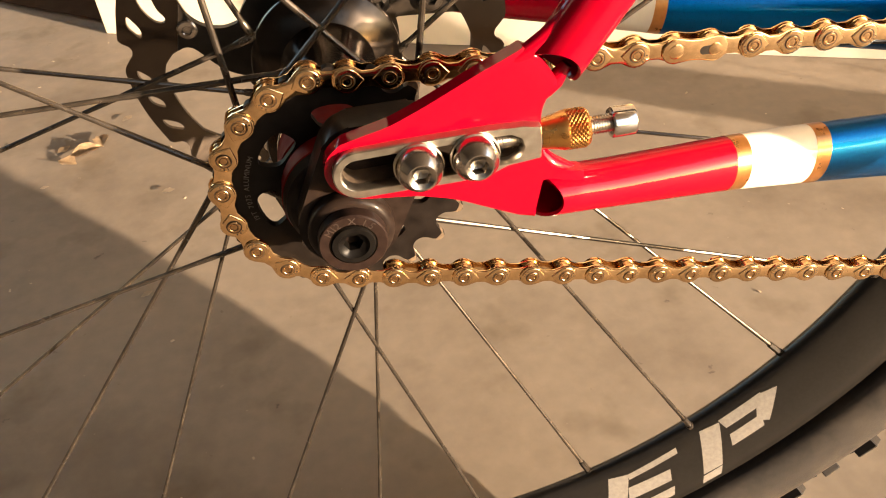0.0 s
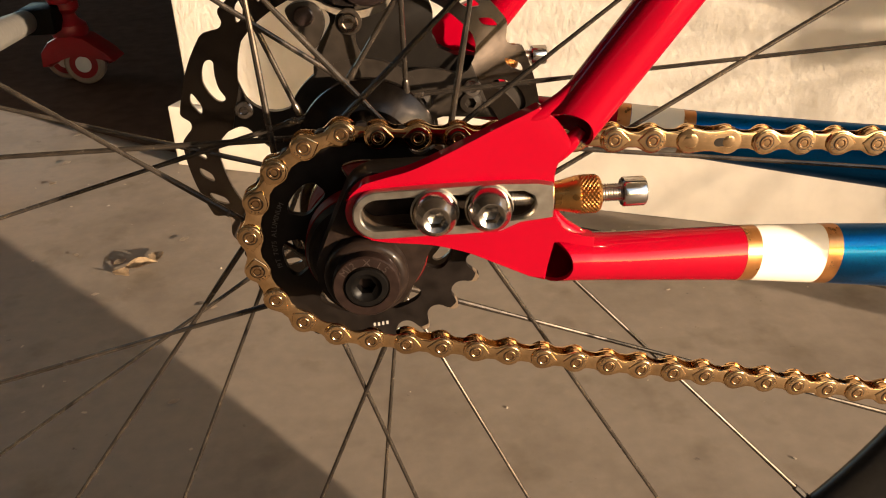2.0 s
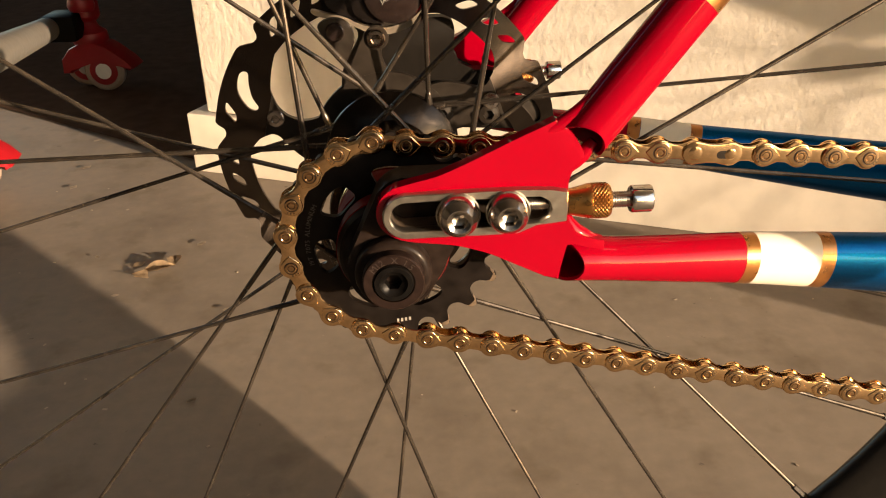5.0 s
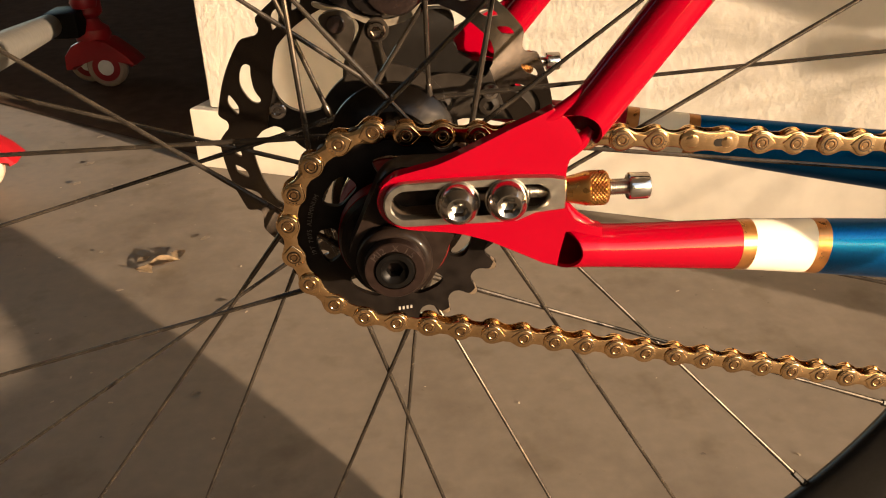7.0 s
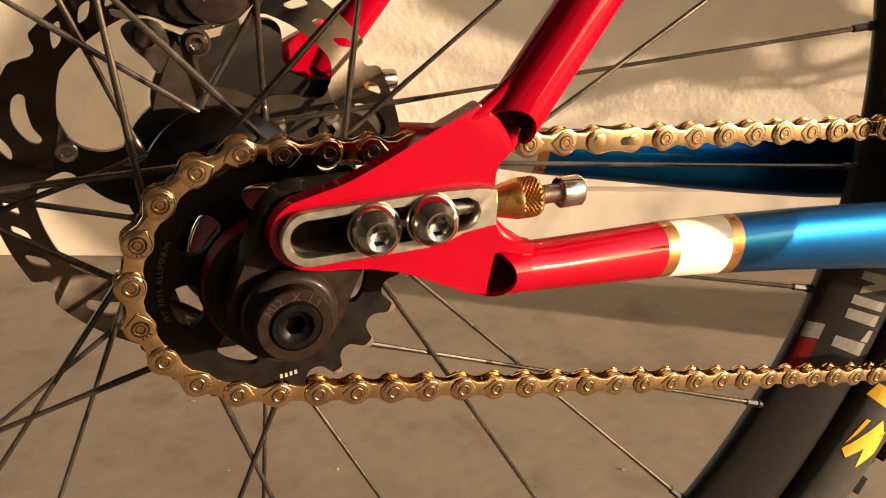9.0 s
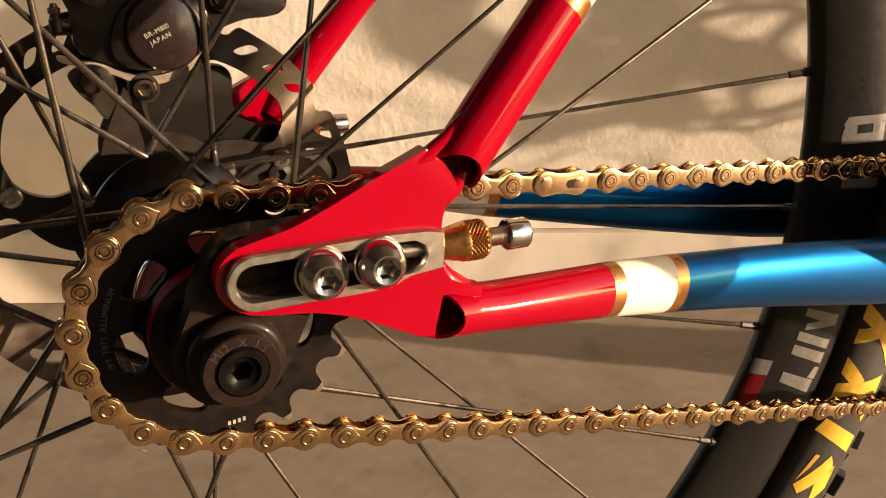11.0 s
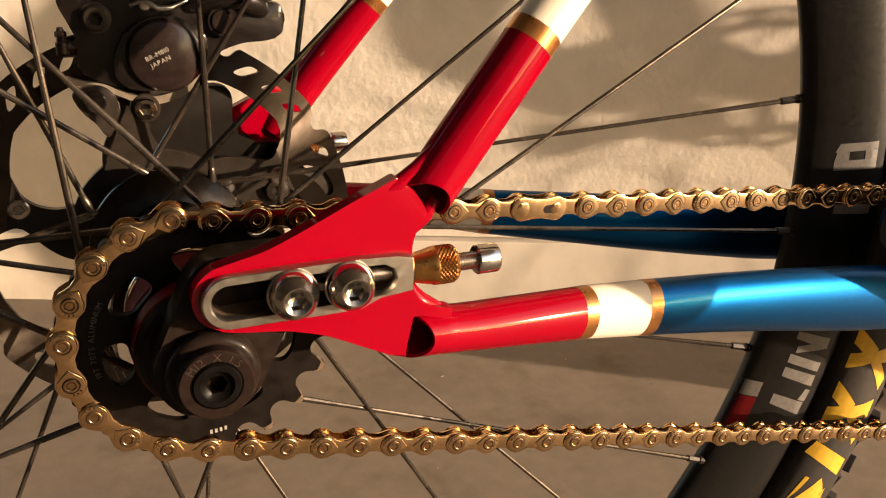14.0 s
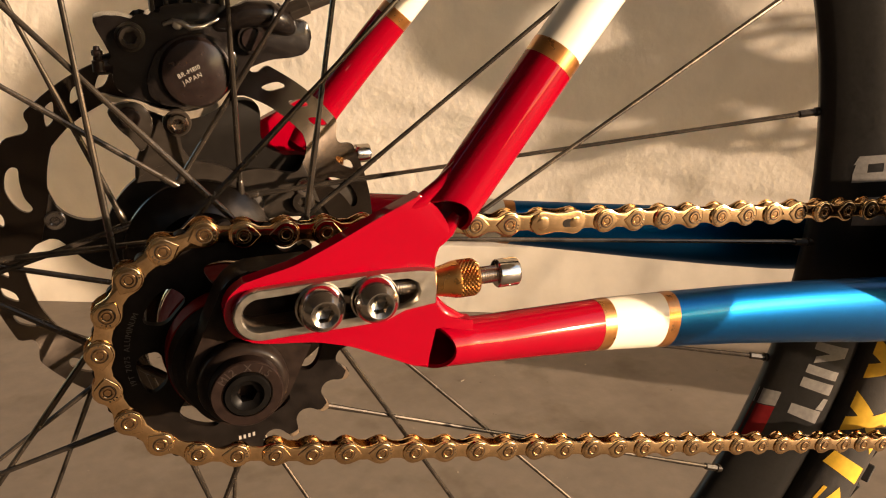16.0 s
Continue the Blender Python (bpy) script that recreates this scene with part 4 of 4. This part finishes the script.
for k in range(90):
    for lean, src in ((52 if k % 2 else 47, big), (30, small), (10, big), (-10, big), (-30, small), (-52, big)):
        a = k * 4 + (2 if abs(lean) in (10, 30) else 0)
        if lean > 20 and -75 < (k * 4 + 180) % 360 - 180 < 30:
            continue
        me = src.copy()
        me.transform(knob_frame(a, lean, 8 * (1 if k % 2 else -1)))
        bm.from_mesh(me)
        bpy.data.meshes.remove(me)
tagged(part("tread", bm, RUBBER, tyre, smooth=0), kind="stuff")
part("tyre_bead_line", torus_lathe([(323.9, -18.6), (324.2, -20.4), (325.0, -21.0), (325.4, -20.0)], P(0, 0, 0), 240), RUBBER, tyre)

# ---------------------------------------------------------------- brake rotor and caliper on the far side
def along(a, knots):
    """A value that runs from knot to knot of (degrees, value)."""
    for (a0, v0), (a1, v1) in zip(knots, knots[1:]):
        if a0 <= a <= a1:
            return v0 + (v1 - v0) * (a - a0) / (a1 - a0)
    return knots[-1][1]


def rotor_edge(a):
    """Ten hooked notches: steep on one flank, gentle on the other."""
    return along((a - 174 + 8) % 36 - 8, [(-8, 80.2), (-3.6, 80.4), (-2.6, 79.4), (-1.4, 76.2), (0.0, 75.4), (1.6, 75.8), (3.2, 77.6), (5.2, 79.8), (6.6, 80.4), (28, 80.2)])


def rotor_inside(a):
    """The steel's inner edge: it dips towards the five arms."""
    return along((a - 165 + 36) % 72 - 36, [(-36, 65.6), (-27, 65.2), (-21, 62.6), (-12.4, 58.8), (-6.5, 53.4), (0, 52.4), (7.8, 53.2), (10.7, 59.5), (15, 63.6), (19, 65.4), (36, 65.6)])


holes = []
for k in range(10):
    holes.append(kidney(73.7, 2.9, 22.3 + 36 * k, 1.9, -0.75, 20))
    if k % 2:
        holes += [kidney(73.7, 2.4, a + 36 * k, 1.9, -0.75, 18) for a in (3.6, 12.4)]
for k in range(5):                                  # the long slot beside each arm
    bend = spline([(74.3, 152.9), (73.5, 150.3), (71.0, 150.0), (69.1, 153.2), (65.4, 158.4), (61.8, 161.3), (62.4, 163.4), (65.8, 163.2), (69.9, 160.5), (72.8, 157.4)], 4, True)
    holes.append([(r * math.cos(radians(a + 72 * k)), r * math.sin(radians(a + 72 * k))) for r, a in bend])
rotor = part("brake_rotor", filled([ring_loop(rotor_edge, 720), ring_loop(rotor_inside, 360)] + holes, 42.4, 44.2), ROTOR, bike, "steel disc brake rotor with black carrier", 30, Matrix.Translation((-0.0026, 0.0114, 0.0002)))

part("carrier_hub", filled([ring_loop(34.0, 120), ring_loop(14.0, 60)], 41.6, 44.8), BLACK, rotor, "black alloy rotor carrier")
for k in range(5):
    edge_up = spline([(30.0, 148.0), (34.4, 156.8), (39.5, 161.6), (46.8, 162.0), (53.0, 159.0), (57.5, 154.5)], 5)
    edge_low = spline([(57.5, 174.6), (53.0, 172.8), (48.7, 176.0), (44.6, 182.0), (38.5, 191.0), (31.0, 200.0)], 5)
    part("carrier_arm", plate([(r * math.cos(radians(a + 72 * k)), r * math.sin(radians(a + 72 * k))) for r, a in edge_up + edge_low], 41.7, 44.9, 0.3), BLACK, rotor)
for k in range(5):
    a = radians(164.6 + 72 * k)
    part("rivet", lathe([(4.1, 41.7), (4.1, 40.8), (3.5, 40.2), (2.0, 40.1), (1.6, 40.5), (0.05, 40.6)], P(53 * math.cos(a), 0, 53 * math.sin(a)), 28), BOLT, rotor)

mount = part("brake_mount", plate(spline([(-20, 8), (-16, 26), (-4, 46.6), (6, 54), (16, 56.4), (27.5, 56.4), (31, 51.6), (30.4, 44), (31.5, 37), (37, 32.6), (50, 31), (56, 25), (62, 14), (60, 4), (30, 4), (14, -10), (0, -14), (-14, -8)], 4, True), 60, 68, 1.0), PLATE_GREY, bike, "dark grey brake mount plate")
part("mount_bolt", lathe([(4.4, 60), (4.4, 56.5), (3.9, 55.8), (2.6, 55.8), (2.4, 58), (0.05, 58)], P(-4.6, 0, 51), 32, hexes=(3, 4)), STEEL, mount, "bright mount bolt")
part("adjuster_bar", plate(stadium(2, 15, 66, 11, 7.5), 55.5, 60.5, 0.8), BLACK, mount, "black sliding bar")
for bx, bz in ((24, 13.5), (46, 12.3)):
    part("bar_bolt", lathe([(5.6, 55.4), (5.6, 53.6), (4.6, 52.0), (2.6, 51.4), (2.4, 53.5), (0.05, 53.5)], P(bx, 0, bz), 32, hexes=(3, 4)), BLACK, mount)

cal = part("brake_caliper", plate(spline([(-25, 68), (-25, 78), (-27, 84), (-30, 93), (-22, 94), (-14, 92.5), (-6, 97), (8, 98), (24, 95), (33, 88), (40, 90.5), (48, 90), (48.5, 80), (42, 77), (32, 76), (22, 72), (16, 65), (8, 60.5), (-4, 60), (-16, 63)], 5, True), 36, 56, 3.0), BODY, bike, "dark two-piston disc brake caliper")
part("bracket", plate(spline([(-31, 66.0), (-24, 64.0), (-18, 63.0), (-12, 60.0), (-8, 58.4), (0, 57.6), (9, 60.0), (15, 65.0), (19.6, 71.5), (21.6, 70.8), (18.2, 65.6), (13.6, 60.2), (8.4, 56.6), (0, 54.6), (-7, 55.6), (-9.6, 56.6), (-15, 59.2), (-22, 61.6), (-30, 63.6)], 4, True), 37.4, 41.0, 0.8), ALLOY, cal, "satin alloy bracket along the caliper's foot")
part("bracket_boss", lathe([(2, 40), (5.4, 40), (5.4, 37.6), (4.9, 37.1), (2, 37.1)], P(-4.4, 0, 53.4), 36), BLACK, cal)
part("bracket_bolt", lathe([(4.0, 37.0), (4.0, 34.6), (3.5, 34.0), (2.4, 33.9), (2.2, 35.0), (0.05, 35.2)], P(-4.4, 0, 53.4), 32, hexes=(3, 4)), SEAL, cal, "bright steel bracket bolt")
clip = part("pad_clip", plate(spline([(-29, 59.4), (-25.7, 62.2), (-19.6, 62.8), (-15.2, 59.9), (-13.6, 54.1), (-15.3, 48.7), (-18.5, 44.0), (-22.1, 49.2), (-25.9, 53.3)], 4, True), 33.5, 37.0, 0.9), BLACK, cal, "black hooked pad clip")
part("clip_bolt", lathe([(4.0, 33.6), (4.0, 32.0), (3.4, 31.4), (0.05, 31.2)], P(-21.6, 0, 57.4), 32), CALIPER, clip, "flat brown bolt head")
part("piston_cover", lathe([(13.6, 37.0), (13.4, 33.4), (12.2, 31.4), (10.4, 30.6), (0.05, 30.2)], P(3.8, 0, 72.8), 56), CALIPER, cal, "round piston cover")
part("cover_lobe", plate(spline([(-14, 66), (-12, 76), (-6, 84), (6, 87), (16, 83), (20, 76), (14, 64), (4, 60.5), (-8, 61)], 5, True), 33.5, 37, 1.6), BODY, cal)
part("caliper_bolt", lathe([(5.4, 37), (5.4, 35.4), (4.2, 35.2), (4.2, 32.6), (3.7, 32.0), (2.6, 32.0), (2.5, 34.5), (0.05, 34.5)], P(-18.1, 0, 86.3), 36, hexes=(5, 6)), BLACK, cal, "black hex bolt")
cap = part("caliper_bolt", lathe([(5.8, 37), (5.8, 33.6), (5.4, 33.1), (4.5, 33.1), (4.5, 33.8), (0.05, 33.8)], P(25.6, 0, 84.5), 40), BODY, cal, "black collar of the bolt cap")
part("bolt_cap", lathe([(4.3, 34), (4.3, 32.6), (3.9, 32.2), (0.05, 32.1)], P(25.6, 0, 84.5), 40), CALIPER, cap, "flat brown bolt cap")
part("pad_holder", box(P(-10, 40, 92), P(16, 48, 106), 0.0012), BLACK, cal, "black finned brake pad holder")
for k in range(6):
    part("fin", box(P(-10 + 5 * k, 36.5, 95), P(-8.4 + 5 * k, 50, 108), 0.0004), BLACK, cal)
part("pad_pin", tube([P(-6, 35, 90.6), P(-2.5, 33, 92.0), P(0.5, 32.4, 91.2), P(3, 32.2, 89.4), P(8, 32.6, 89.8), P(14, 34.5, 92.4)], [0.0007, 0.0009, 0.0011, 0.0012, 0.0009, 0.0006], 12), STEEL, cal, "bright pad retaining clip")
part("pin_head", lathe([(1.9, 35), (1.9, 32.4), (1.5, 32.0), (0.05, 31.9)], P(-1.2, 0, 90.6), 24), STEEL, cal, "small bright pin head")
part("bleed_nipple", lathe([(2.2, -3), (2.2, 1), (1.4, 1.2), (1.4, 2.6), (2.0, 3.0), (2.0, 4.6), (1.3, 5.0), (1.0, 6.2), (0.05, 6.4)], P(-30, 38, 77), 20, axis="z", hexes=(4, 5)), NUT, cal, "bleed nipple")
part("bleed_boss", tube([P(-31, 40, 76), P(-22, 42, 76.5)], [0.0036, 0.0042], 18), CALIPER, cal)
part("brake_hose", tube([P(44, 38, 96), P(58, 38, 101), P(84, 40, 116), P(150, 50, 190)], [0.0025] * 4, 14), BLACK, cal, "black hydraulic brake hose")
fit = lathe([(4.6, 0), (4.6, 5), (3.4, 5.4), (3.4, 7), (4.0, 7.4), (4.0, 15), (3.0, 15.6), (3.0, 24), (2.6, 24.4)], (0, 0, 0), 24, axis="x", hexes=(4, 5))
fit.transform(Matrix.Translation(P(34, 38, 91.5)) @ Matrix.Rotation(radians(-20), 4, "Y"))
part("hose_fitting", fit, BLACK, cal)
part("banjo", tube([P(13, 38, 89.5), P(18, 35.5, 91.6), P(25, 34.5, 94.0), P(32, 34.5, 93.6), P(38, 36, 90.2), P(41, 39, 87.6)], [0.0028, 0.0044, 0.0050, 0.0052, 0.0048, 0.0036], 24), BODY, cal, "black rounded hose banjo")
tilt = Matrix.Rotation(radians(-24), 4, "Y")
part("stamped_writing", letters("JAPAN", 0.0024, bmesh.new(), lambda x: Matrix.Translation(P(-1.2, 30.1, 68.8)) @ tilt @ Matrix.Translation((x, 0, 0)) @ Matrix.Rotation(math.pi / 2, 4, "X")), INK, cal, smooth=0)
part("model_writing", letters("BR-M810", 0.0024, bmesh.new(), lambda x: Matrix.Translation(P(-2.6, 30.1, 71.3)) @ tilt @ Matrix.Translation((x, 0, 0)) @ Matrix.Rotation(math.pi / 2, 4, "X")), INK, cal, smooth=0)

# bottom bracket, chainring, crank and pedal: unseen just ahead of the view, they shade the chainstay
part("bottom_bracket_shell", lathe([(17, -36), (21, -36), (21, 36), (17, 36)], P(428, 0, -60), 48), BLUE, bike, "blue bottom bracket shell")
part("stay_gusset", tube([P(302, -44, -3), P(306, -44, -3), P(314, -43, -4), P(342, -37, -9), P(425, -16, -28)], [0.006, 0.011, 0.0155, 0.0165, 0.018], 32), BLUE, bike, "blue stay gusset beside the tyre")
ring_c = (428.0, -60.0)


def ring_edge(a):
    u = (a * 32 / 360) % 1.0
    return 64.8 + (2.6 if abs(u - 0.5) < 0.16 else 2.6 - 26 * (abs(u - 0.5) - 0.16) if abs(u - 0.5) < 0.4 else -3.6)


part("chainring", polar([14, 30, 40, 54, 60, ring_edge], 384, lambda i, a: i in (0, 3, 4) or abs((a + 22.5) % 45 - 22.5) < 9, -53.4, -50.6, ring_c), BLACK, bike, "black chainring")
crank = part("crank", tube([P(428, -66, -60), P(400, -70, -48), P(330, -76, -17), P(268, -80, 11), P(255, -80, 16)], [(0.017, 0.008), (0.014, 0.007), (0.012, 0.0065), (0.013, 0.007), (0.010, 0.006)], 24), BLACK, bike, "black crank arm")
# added panel, its outline drawn from the shadow on the chainstay
part("crank_shade_panel", plate(spline([(272, 54), (275, 24), (292, 3), (320, -12), (377, -42), (420, -76), (446, -64), (450, -20), (446, 10), (438, 30), (393, 35), (350, 41), (310, 50)], 4, True), -104, -97, 1.0), BLACK, crank, "black panel added unseen to shade the chainstay")
part("pedal_axle", tube([P(330, -100, 28), P(322, -192, 28)], [0.006, 0.005], 20), STEEL, crank, "steel pedal axle")
# rail outline likewise shaped to the chainstay's shadow
part("pedal_shade_rail", plate([(270, 44), (277, 30), (285, 19), (294, 8), (303, 10), (312, 15), (322, 25), (331, 30), (331, 44)], -193, -186, 1.0), BLACK, crank, "black pedal rail shaped to shade the chainstay")


# ---------------------------------------------------------------- unseen walls and roof added behind the camera to block sun and sky
tagged(part("wall_sun_blocker", box((-7.0, -3.4, 0), (1.2, -3.1, 3.2), 0.01), UNSEEN_WALL), "plain grey-brown wall, added unseen to shade the floor", "wall", kind="structure")
tagged(part("wall_sky_blocker", box((-3.7, -3.4, 0), (-3.5, 2.4, 3.0)), UNSEEN_WALL), "plain grey-brown side wall, added unseen to block sky reflections", "wall", kind="structure")
tagged(part("ceiling_sky_blocker", box((-6.0, -2.3, 2.5), (2.6, 1.4, 2.6), 0.01), UNSEEN_WALL), "plain grey-brown roof, added unseen to block the sky overhead", "ceiling", kind="structure")


# front wheel, rotor and fork of the bicycle: unseen ahead of the view, low sun throws their shadow on the wall
# rotor and fork outline are placed and cut to fit that shadow
FC = (1345.0, 65.0)


def front_edge(a):
    return 88.0 + 1.8 * math.sin(radians(a * 12))


front = part("front_rotor", filled([ring_loop(front_edge, 360, FC), ring_loop(62.0, 120, FC)] + [kidney(77.5, 3.2, 12 + 24 * k, 8.0, 0.4, centre=FC) for k in range(15)], 20, 22), ROTOR, bike, "front disc brake rotor")
part("front_carrier", filled([ring_loop(30.0, 80, FC), ring_loop(12.0, 40, FC)], 19, 23), BLACK, front, "black rotor carrier")
for k in range(5):
    a = radians(275 + 72 * k)
    ca, sa = math.cos(a), math.sin(a)
    q = [(26, 9), (45, 5), (64, 9), (64, -9), (45, -5), (26, -9)]
    part("front_arm", plate([(FC[0] + x * ca - z * sa, FC[1] + x * sa + z * ca) for x, z in q], 19, 23, 0.3), BLACK, front)
part("fork_leg_silhouette", filled([spline([(1141, 420), (1138, 255), (1142, 190), (1152, 128), (1182, 92), (1215, 64), (1251, 36), (1300, 46), (1345, 50), (1378, 58), (1380, 86), (1345, 108), (1334, 128), (1322, 156), (1320, 200), (1330, 300), (1335, 420)], 4, True),
                               spline([(1275, 108), (1284, 119), (1299, 108), (1291, 97)], 4, True),
                               spline([(1213, 134), (1248, 124), (1266, 127), (1276, 140), (1267, 165), (1262, 190), (1230, 196), (1206, 168)], 4, True)], -4, 8), BLACK, bike, "flat unseen fork leg and caliper outline, cut to cast the wall's shadow")
front_rim = part("front_rim", torus_lathe(RIM_PROFILE, (0, 0, 0), 160), CARBON, bike, "deep black carbon front rim", 50, Matrix.Translation(P(1286, 0, 14.6)) @ Matrix.Scale(1.04, 4))
part("front_hub", lathe([(8, -36), (22, -33), (22, -29), (14, -24), (12, 0), (14, 24), (25, 30), (25, 34), (8, 38)], (0, 0, 0), 40), BLACK, front_rim, "black front hub")
for k in range(28):
    nip = radians(5.0 + k * 360 / 28)
    hole = nip + radians(64) * (1 if k % 4 in (0, 3) else -1)
    y = -31.0 if k % 2 else 32.0
    ends = [Vector((22 * math.cos(hole), y, 22 * math.sin(hole))) / 1000, Vector((286 * math.cos(nip), y * 0.06, 286 * math.sin(nip))) / 1000]
    part("front_spoke", tube(ends, [0.0011, 0.0011], 8), SPOKE, front_rim)
front_tyre = part("front_tyre", torus_lathe(tyre_prof, (0, 0, 0), 160), RUBBER, front_rim, "black front tyre", 50)
bm = bmesh.new()
for k in range(90):
    for lean in (50, 24, 0, -24, -50):
        me = big.copy()
        me.transform(Matrix.Translation((0, 0, -AXLE_Z)) @ knob_frame(k * 4 + (2 if abs(lean) == 24 else 0), lean, 8 * (1 if k % 2 else -1)))
        bm.from_mesh(me)
        bpy.data.meshes.remove(me)
tagged(part("front_tread", bm, RUBBER, front_tyre, smooth=0), kind="stuff")


# ---------------------------------------------------------------- red wheeled stand in the garage
def caster(at, turn, s=1.0):
    ob = thing("caster", "red plastic swivel caster with a white-hubbed wheel on a rolling stand", "caster", "casters of the rolling stand", at=at)
    ob.rotation_euler = (0, 0, turn)
    hood = [(-0.052, 0.028), (-0.050, 0.050), (-0.036, 0.066), (-0.010, 0.078), (0.020, 0.070), (0.048, 0.048), (0.060, 0.034), (0.052, 0.030), (0.030, 0.045), (0.0, 0.050), (-0.025, 0.042), (-0.038, 0.028)]
    L = lambda x, y, z: Vector((x, y, z))
    part("hood", plate(hood, -0.026, 0.026, 5, L), CASTER_RED, ob, "red plastic wheel hood")
    part("stem", lathe([(10, 62), (25, 70), (28, 78), (26, 88), (16, 96), (13, 104), (18, 108), (21, 112), (21, 150), (14, 156)], (-0.008, 0, 0), 32, axis="z"), CASTER_RED, ob, "red swivel cap")
    for y in (-0.016, 0.016):
        w = part("wheel", lathe([(12, y * 1000 - 8), (27, y * 1000 - 8), (31, y * 1000 - 5), (31, y * 1000 + 5), (27, y * 1000 + 8), (12, y * 1000 + 8)], (0.012 if y < 0 else -0.030, 0, 0.031), 40), CASTER_TYRE, ob, "pale rubber wheel")
        part("hub_cap", lathe([(3, y * 1000 - 9.5), (11, y * 1000 - 9.5), (14, y * 1000 - 8.4), (14, y * 1000 + 8), (3, y * 1000 + 8)], (0.012 if y < 0 else -0.030, 0, 0.031), 32), CASTER_WHITE, w, "white hub cap")
        part("hub_ring", lathe([(14, y * 1000 - 9), (21, y * 1000 - 9), (22, y * 1000 - 8), (22, y * 1000), (14, y * 1000)], (0.012 if y < 0 else -0.030, 0, 0.031), 32), CASTER_RED, w)
    return ob


for at, turn, s in (((-0.648, 1.526, 0.005), radians(-4), 1.38), ((-0.685, 0.945, 0.0), radians(8), 1.30)):
    caster(at, turn).scale = (s, s, s)
TUBE_END, TUBE_NEAR = Vector((-0.714, 1.446, 0.149)), Vector((-0.549, 0.849, 0.236))
leg = thing("stand_leg", "grey tubular leg of a rolling stand with dark bracket", "stand leg")
part("tube", tube([TUBE_END + (TUBE_NEAR - TUBE_END) * k for k in (1.4, 0.7, 0.0)], [0.0235] * 3, 32), GREYTUBE, leg, "light grey painted tube")
part("bracket", box((-0.730, 1.45, 0.120), (-0.660, 1.54, 0.172), 0.006), PLATE_GREY, leg, "dark grey bracket")
part("end_knob", lathe([(10, 0), (24, 3), (28, 14), (22, 40), (12, 52), (3, 54)], (-0.655, 1.500, 0.172), 32, axis="z"), CASTER_RED, leg, "red knob")

# ---------------------------------------------------------------- leaves and grit
def dry_leaf(at, size, turn, seed, curl=0.14, stuff=None):
    rnd = random.Random(seed)
    bm = bmesh.new()
    n = 7
    rows = []
    for i in range(n + 1):
        t = i / n
        w = size * 0.32 * math.sin(math.pi * min(0.98, t + 0.03)) * (0.8 + 0.4 * rnd.random())
        c = size * curl * math.sin(math.pi * t) * rnd.uniform(0.6, 1.2)
        rows.append([bm.verts.new((size * (t - 0.5), s * w, 0.002 + c * abs(s) + 0.15 * c)) for s in (-1, -0.5, 0, 0.5, 1)])
    for a, b in zip(rows, rows[1:]):
        for j in range(4):
            bm.faces.new((a[j], a[j + 1], b[j + 1], b[j]))
    bmesh.ops.solidify(bm, geom=bm.faces, thickness=0.0006)
    ob = part("dry_leaf", bm, stuff or LEAF, m=Matrix.Translation(at) @ Matrix.Rotation(turn, 4, "Z"))
    return tagged(ob, "curled dry brown leaf on the concrete", "leaf", "dry leaves on the floor")


for i, (x, y, s, a) in enumerate(((-0.315, 0.637, 0.042, 0.4), (-0.30, 0.66, 0.030, 1.6), (-0.335, 0.62, 0.028, 2.6), (-0.275, 0.707, 0.016, 0.9), (-0.345, 0.652, 0.02, 4.0), (-0.208, 0.525, 0.014, 0.1), (-0.214, 0.352, 0.012, 0.6),
                                  (-0.554, 1.162, 0.016, 0.7), (-0.529, 1.023, 0.018, 1.0), (-0.522, 0.934, 0.018, 1.3), (-0.352, 0.572, 0.010, 0.2), (-0.407, 0.680, 0.009, 2.0))):
    dry_leaf((x, y, 0.001), s, a, i, 0.14 if s > 0.025 else 0.03, None if s > 0.019 else GRIT)

rnd = random.Random(21)
bm = bmesh.new()
for k in range(90):                                # crumbs swept over the concrete
    x, y, s = rnd.uniform(-0.7, 0.75), rnd.uniform(-0.05, 1.0), rnd.uniform(0.0006, 0.0019)
    if W_IN.dot(Vector((x, y + 0.055, 0))) > 0.80:
        continue
    turn = rnd.uniform(0, 6.28)
    b = box((-s * rnd.uniform(1, 2.2), -s * 0.7, 0.0002), (s * rnd.uniform(0.6, 1.6), s * 0.7, s * 0.5), s * 0.15, segments=1)
    b.transform(Matrix.Translation((x, y, 0)) @ Matrix.Rotation(turn, 4, "Z"))
    join(bm, b)
tagged(part("grit", bm, GRIT, smooth=0), "pale crumbs and grit scattered on the concrete", "grit", kind="stuff")
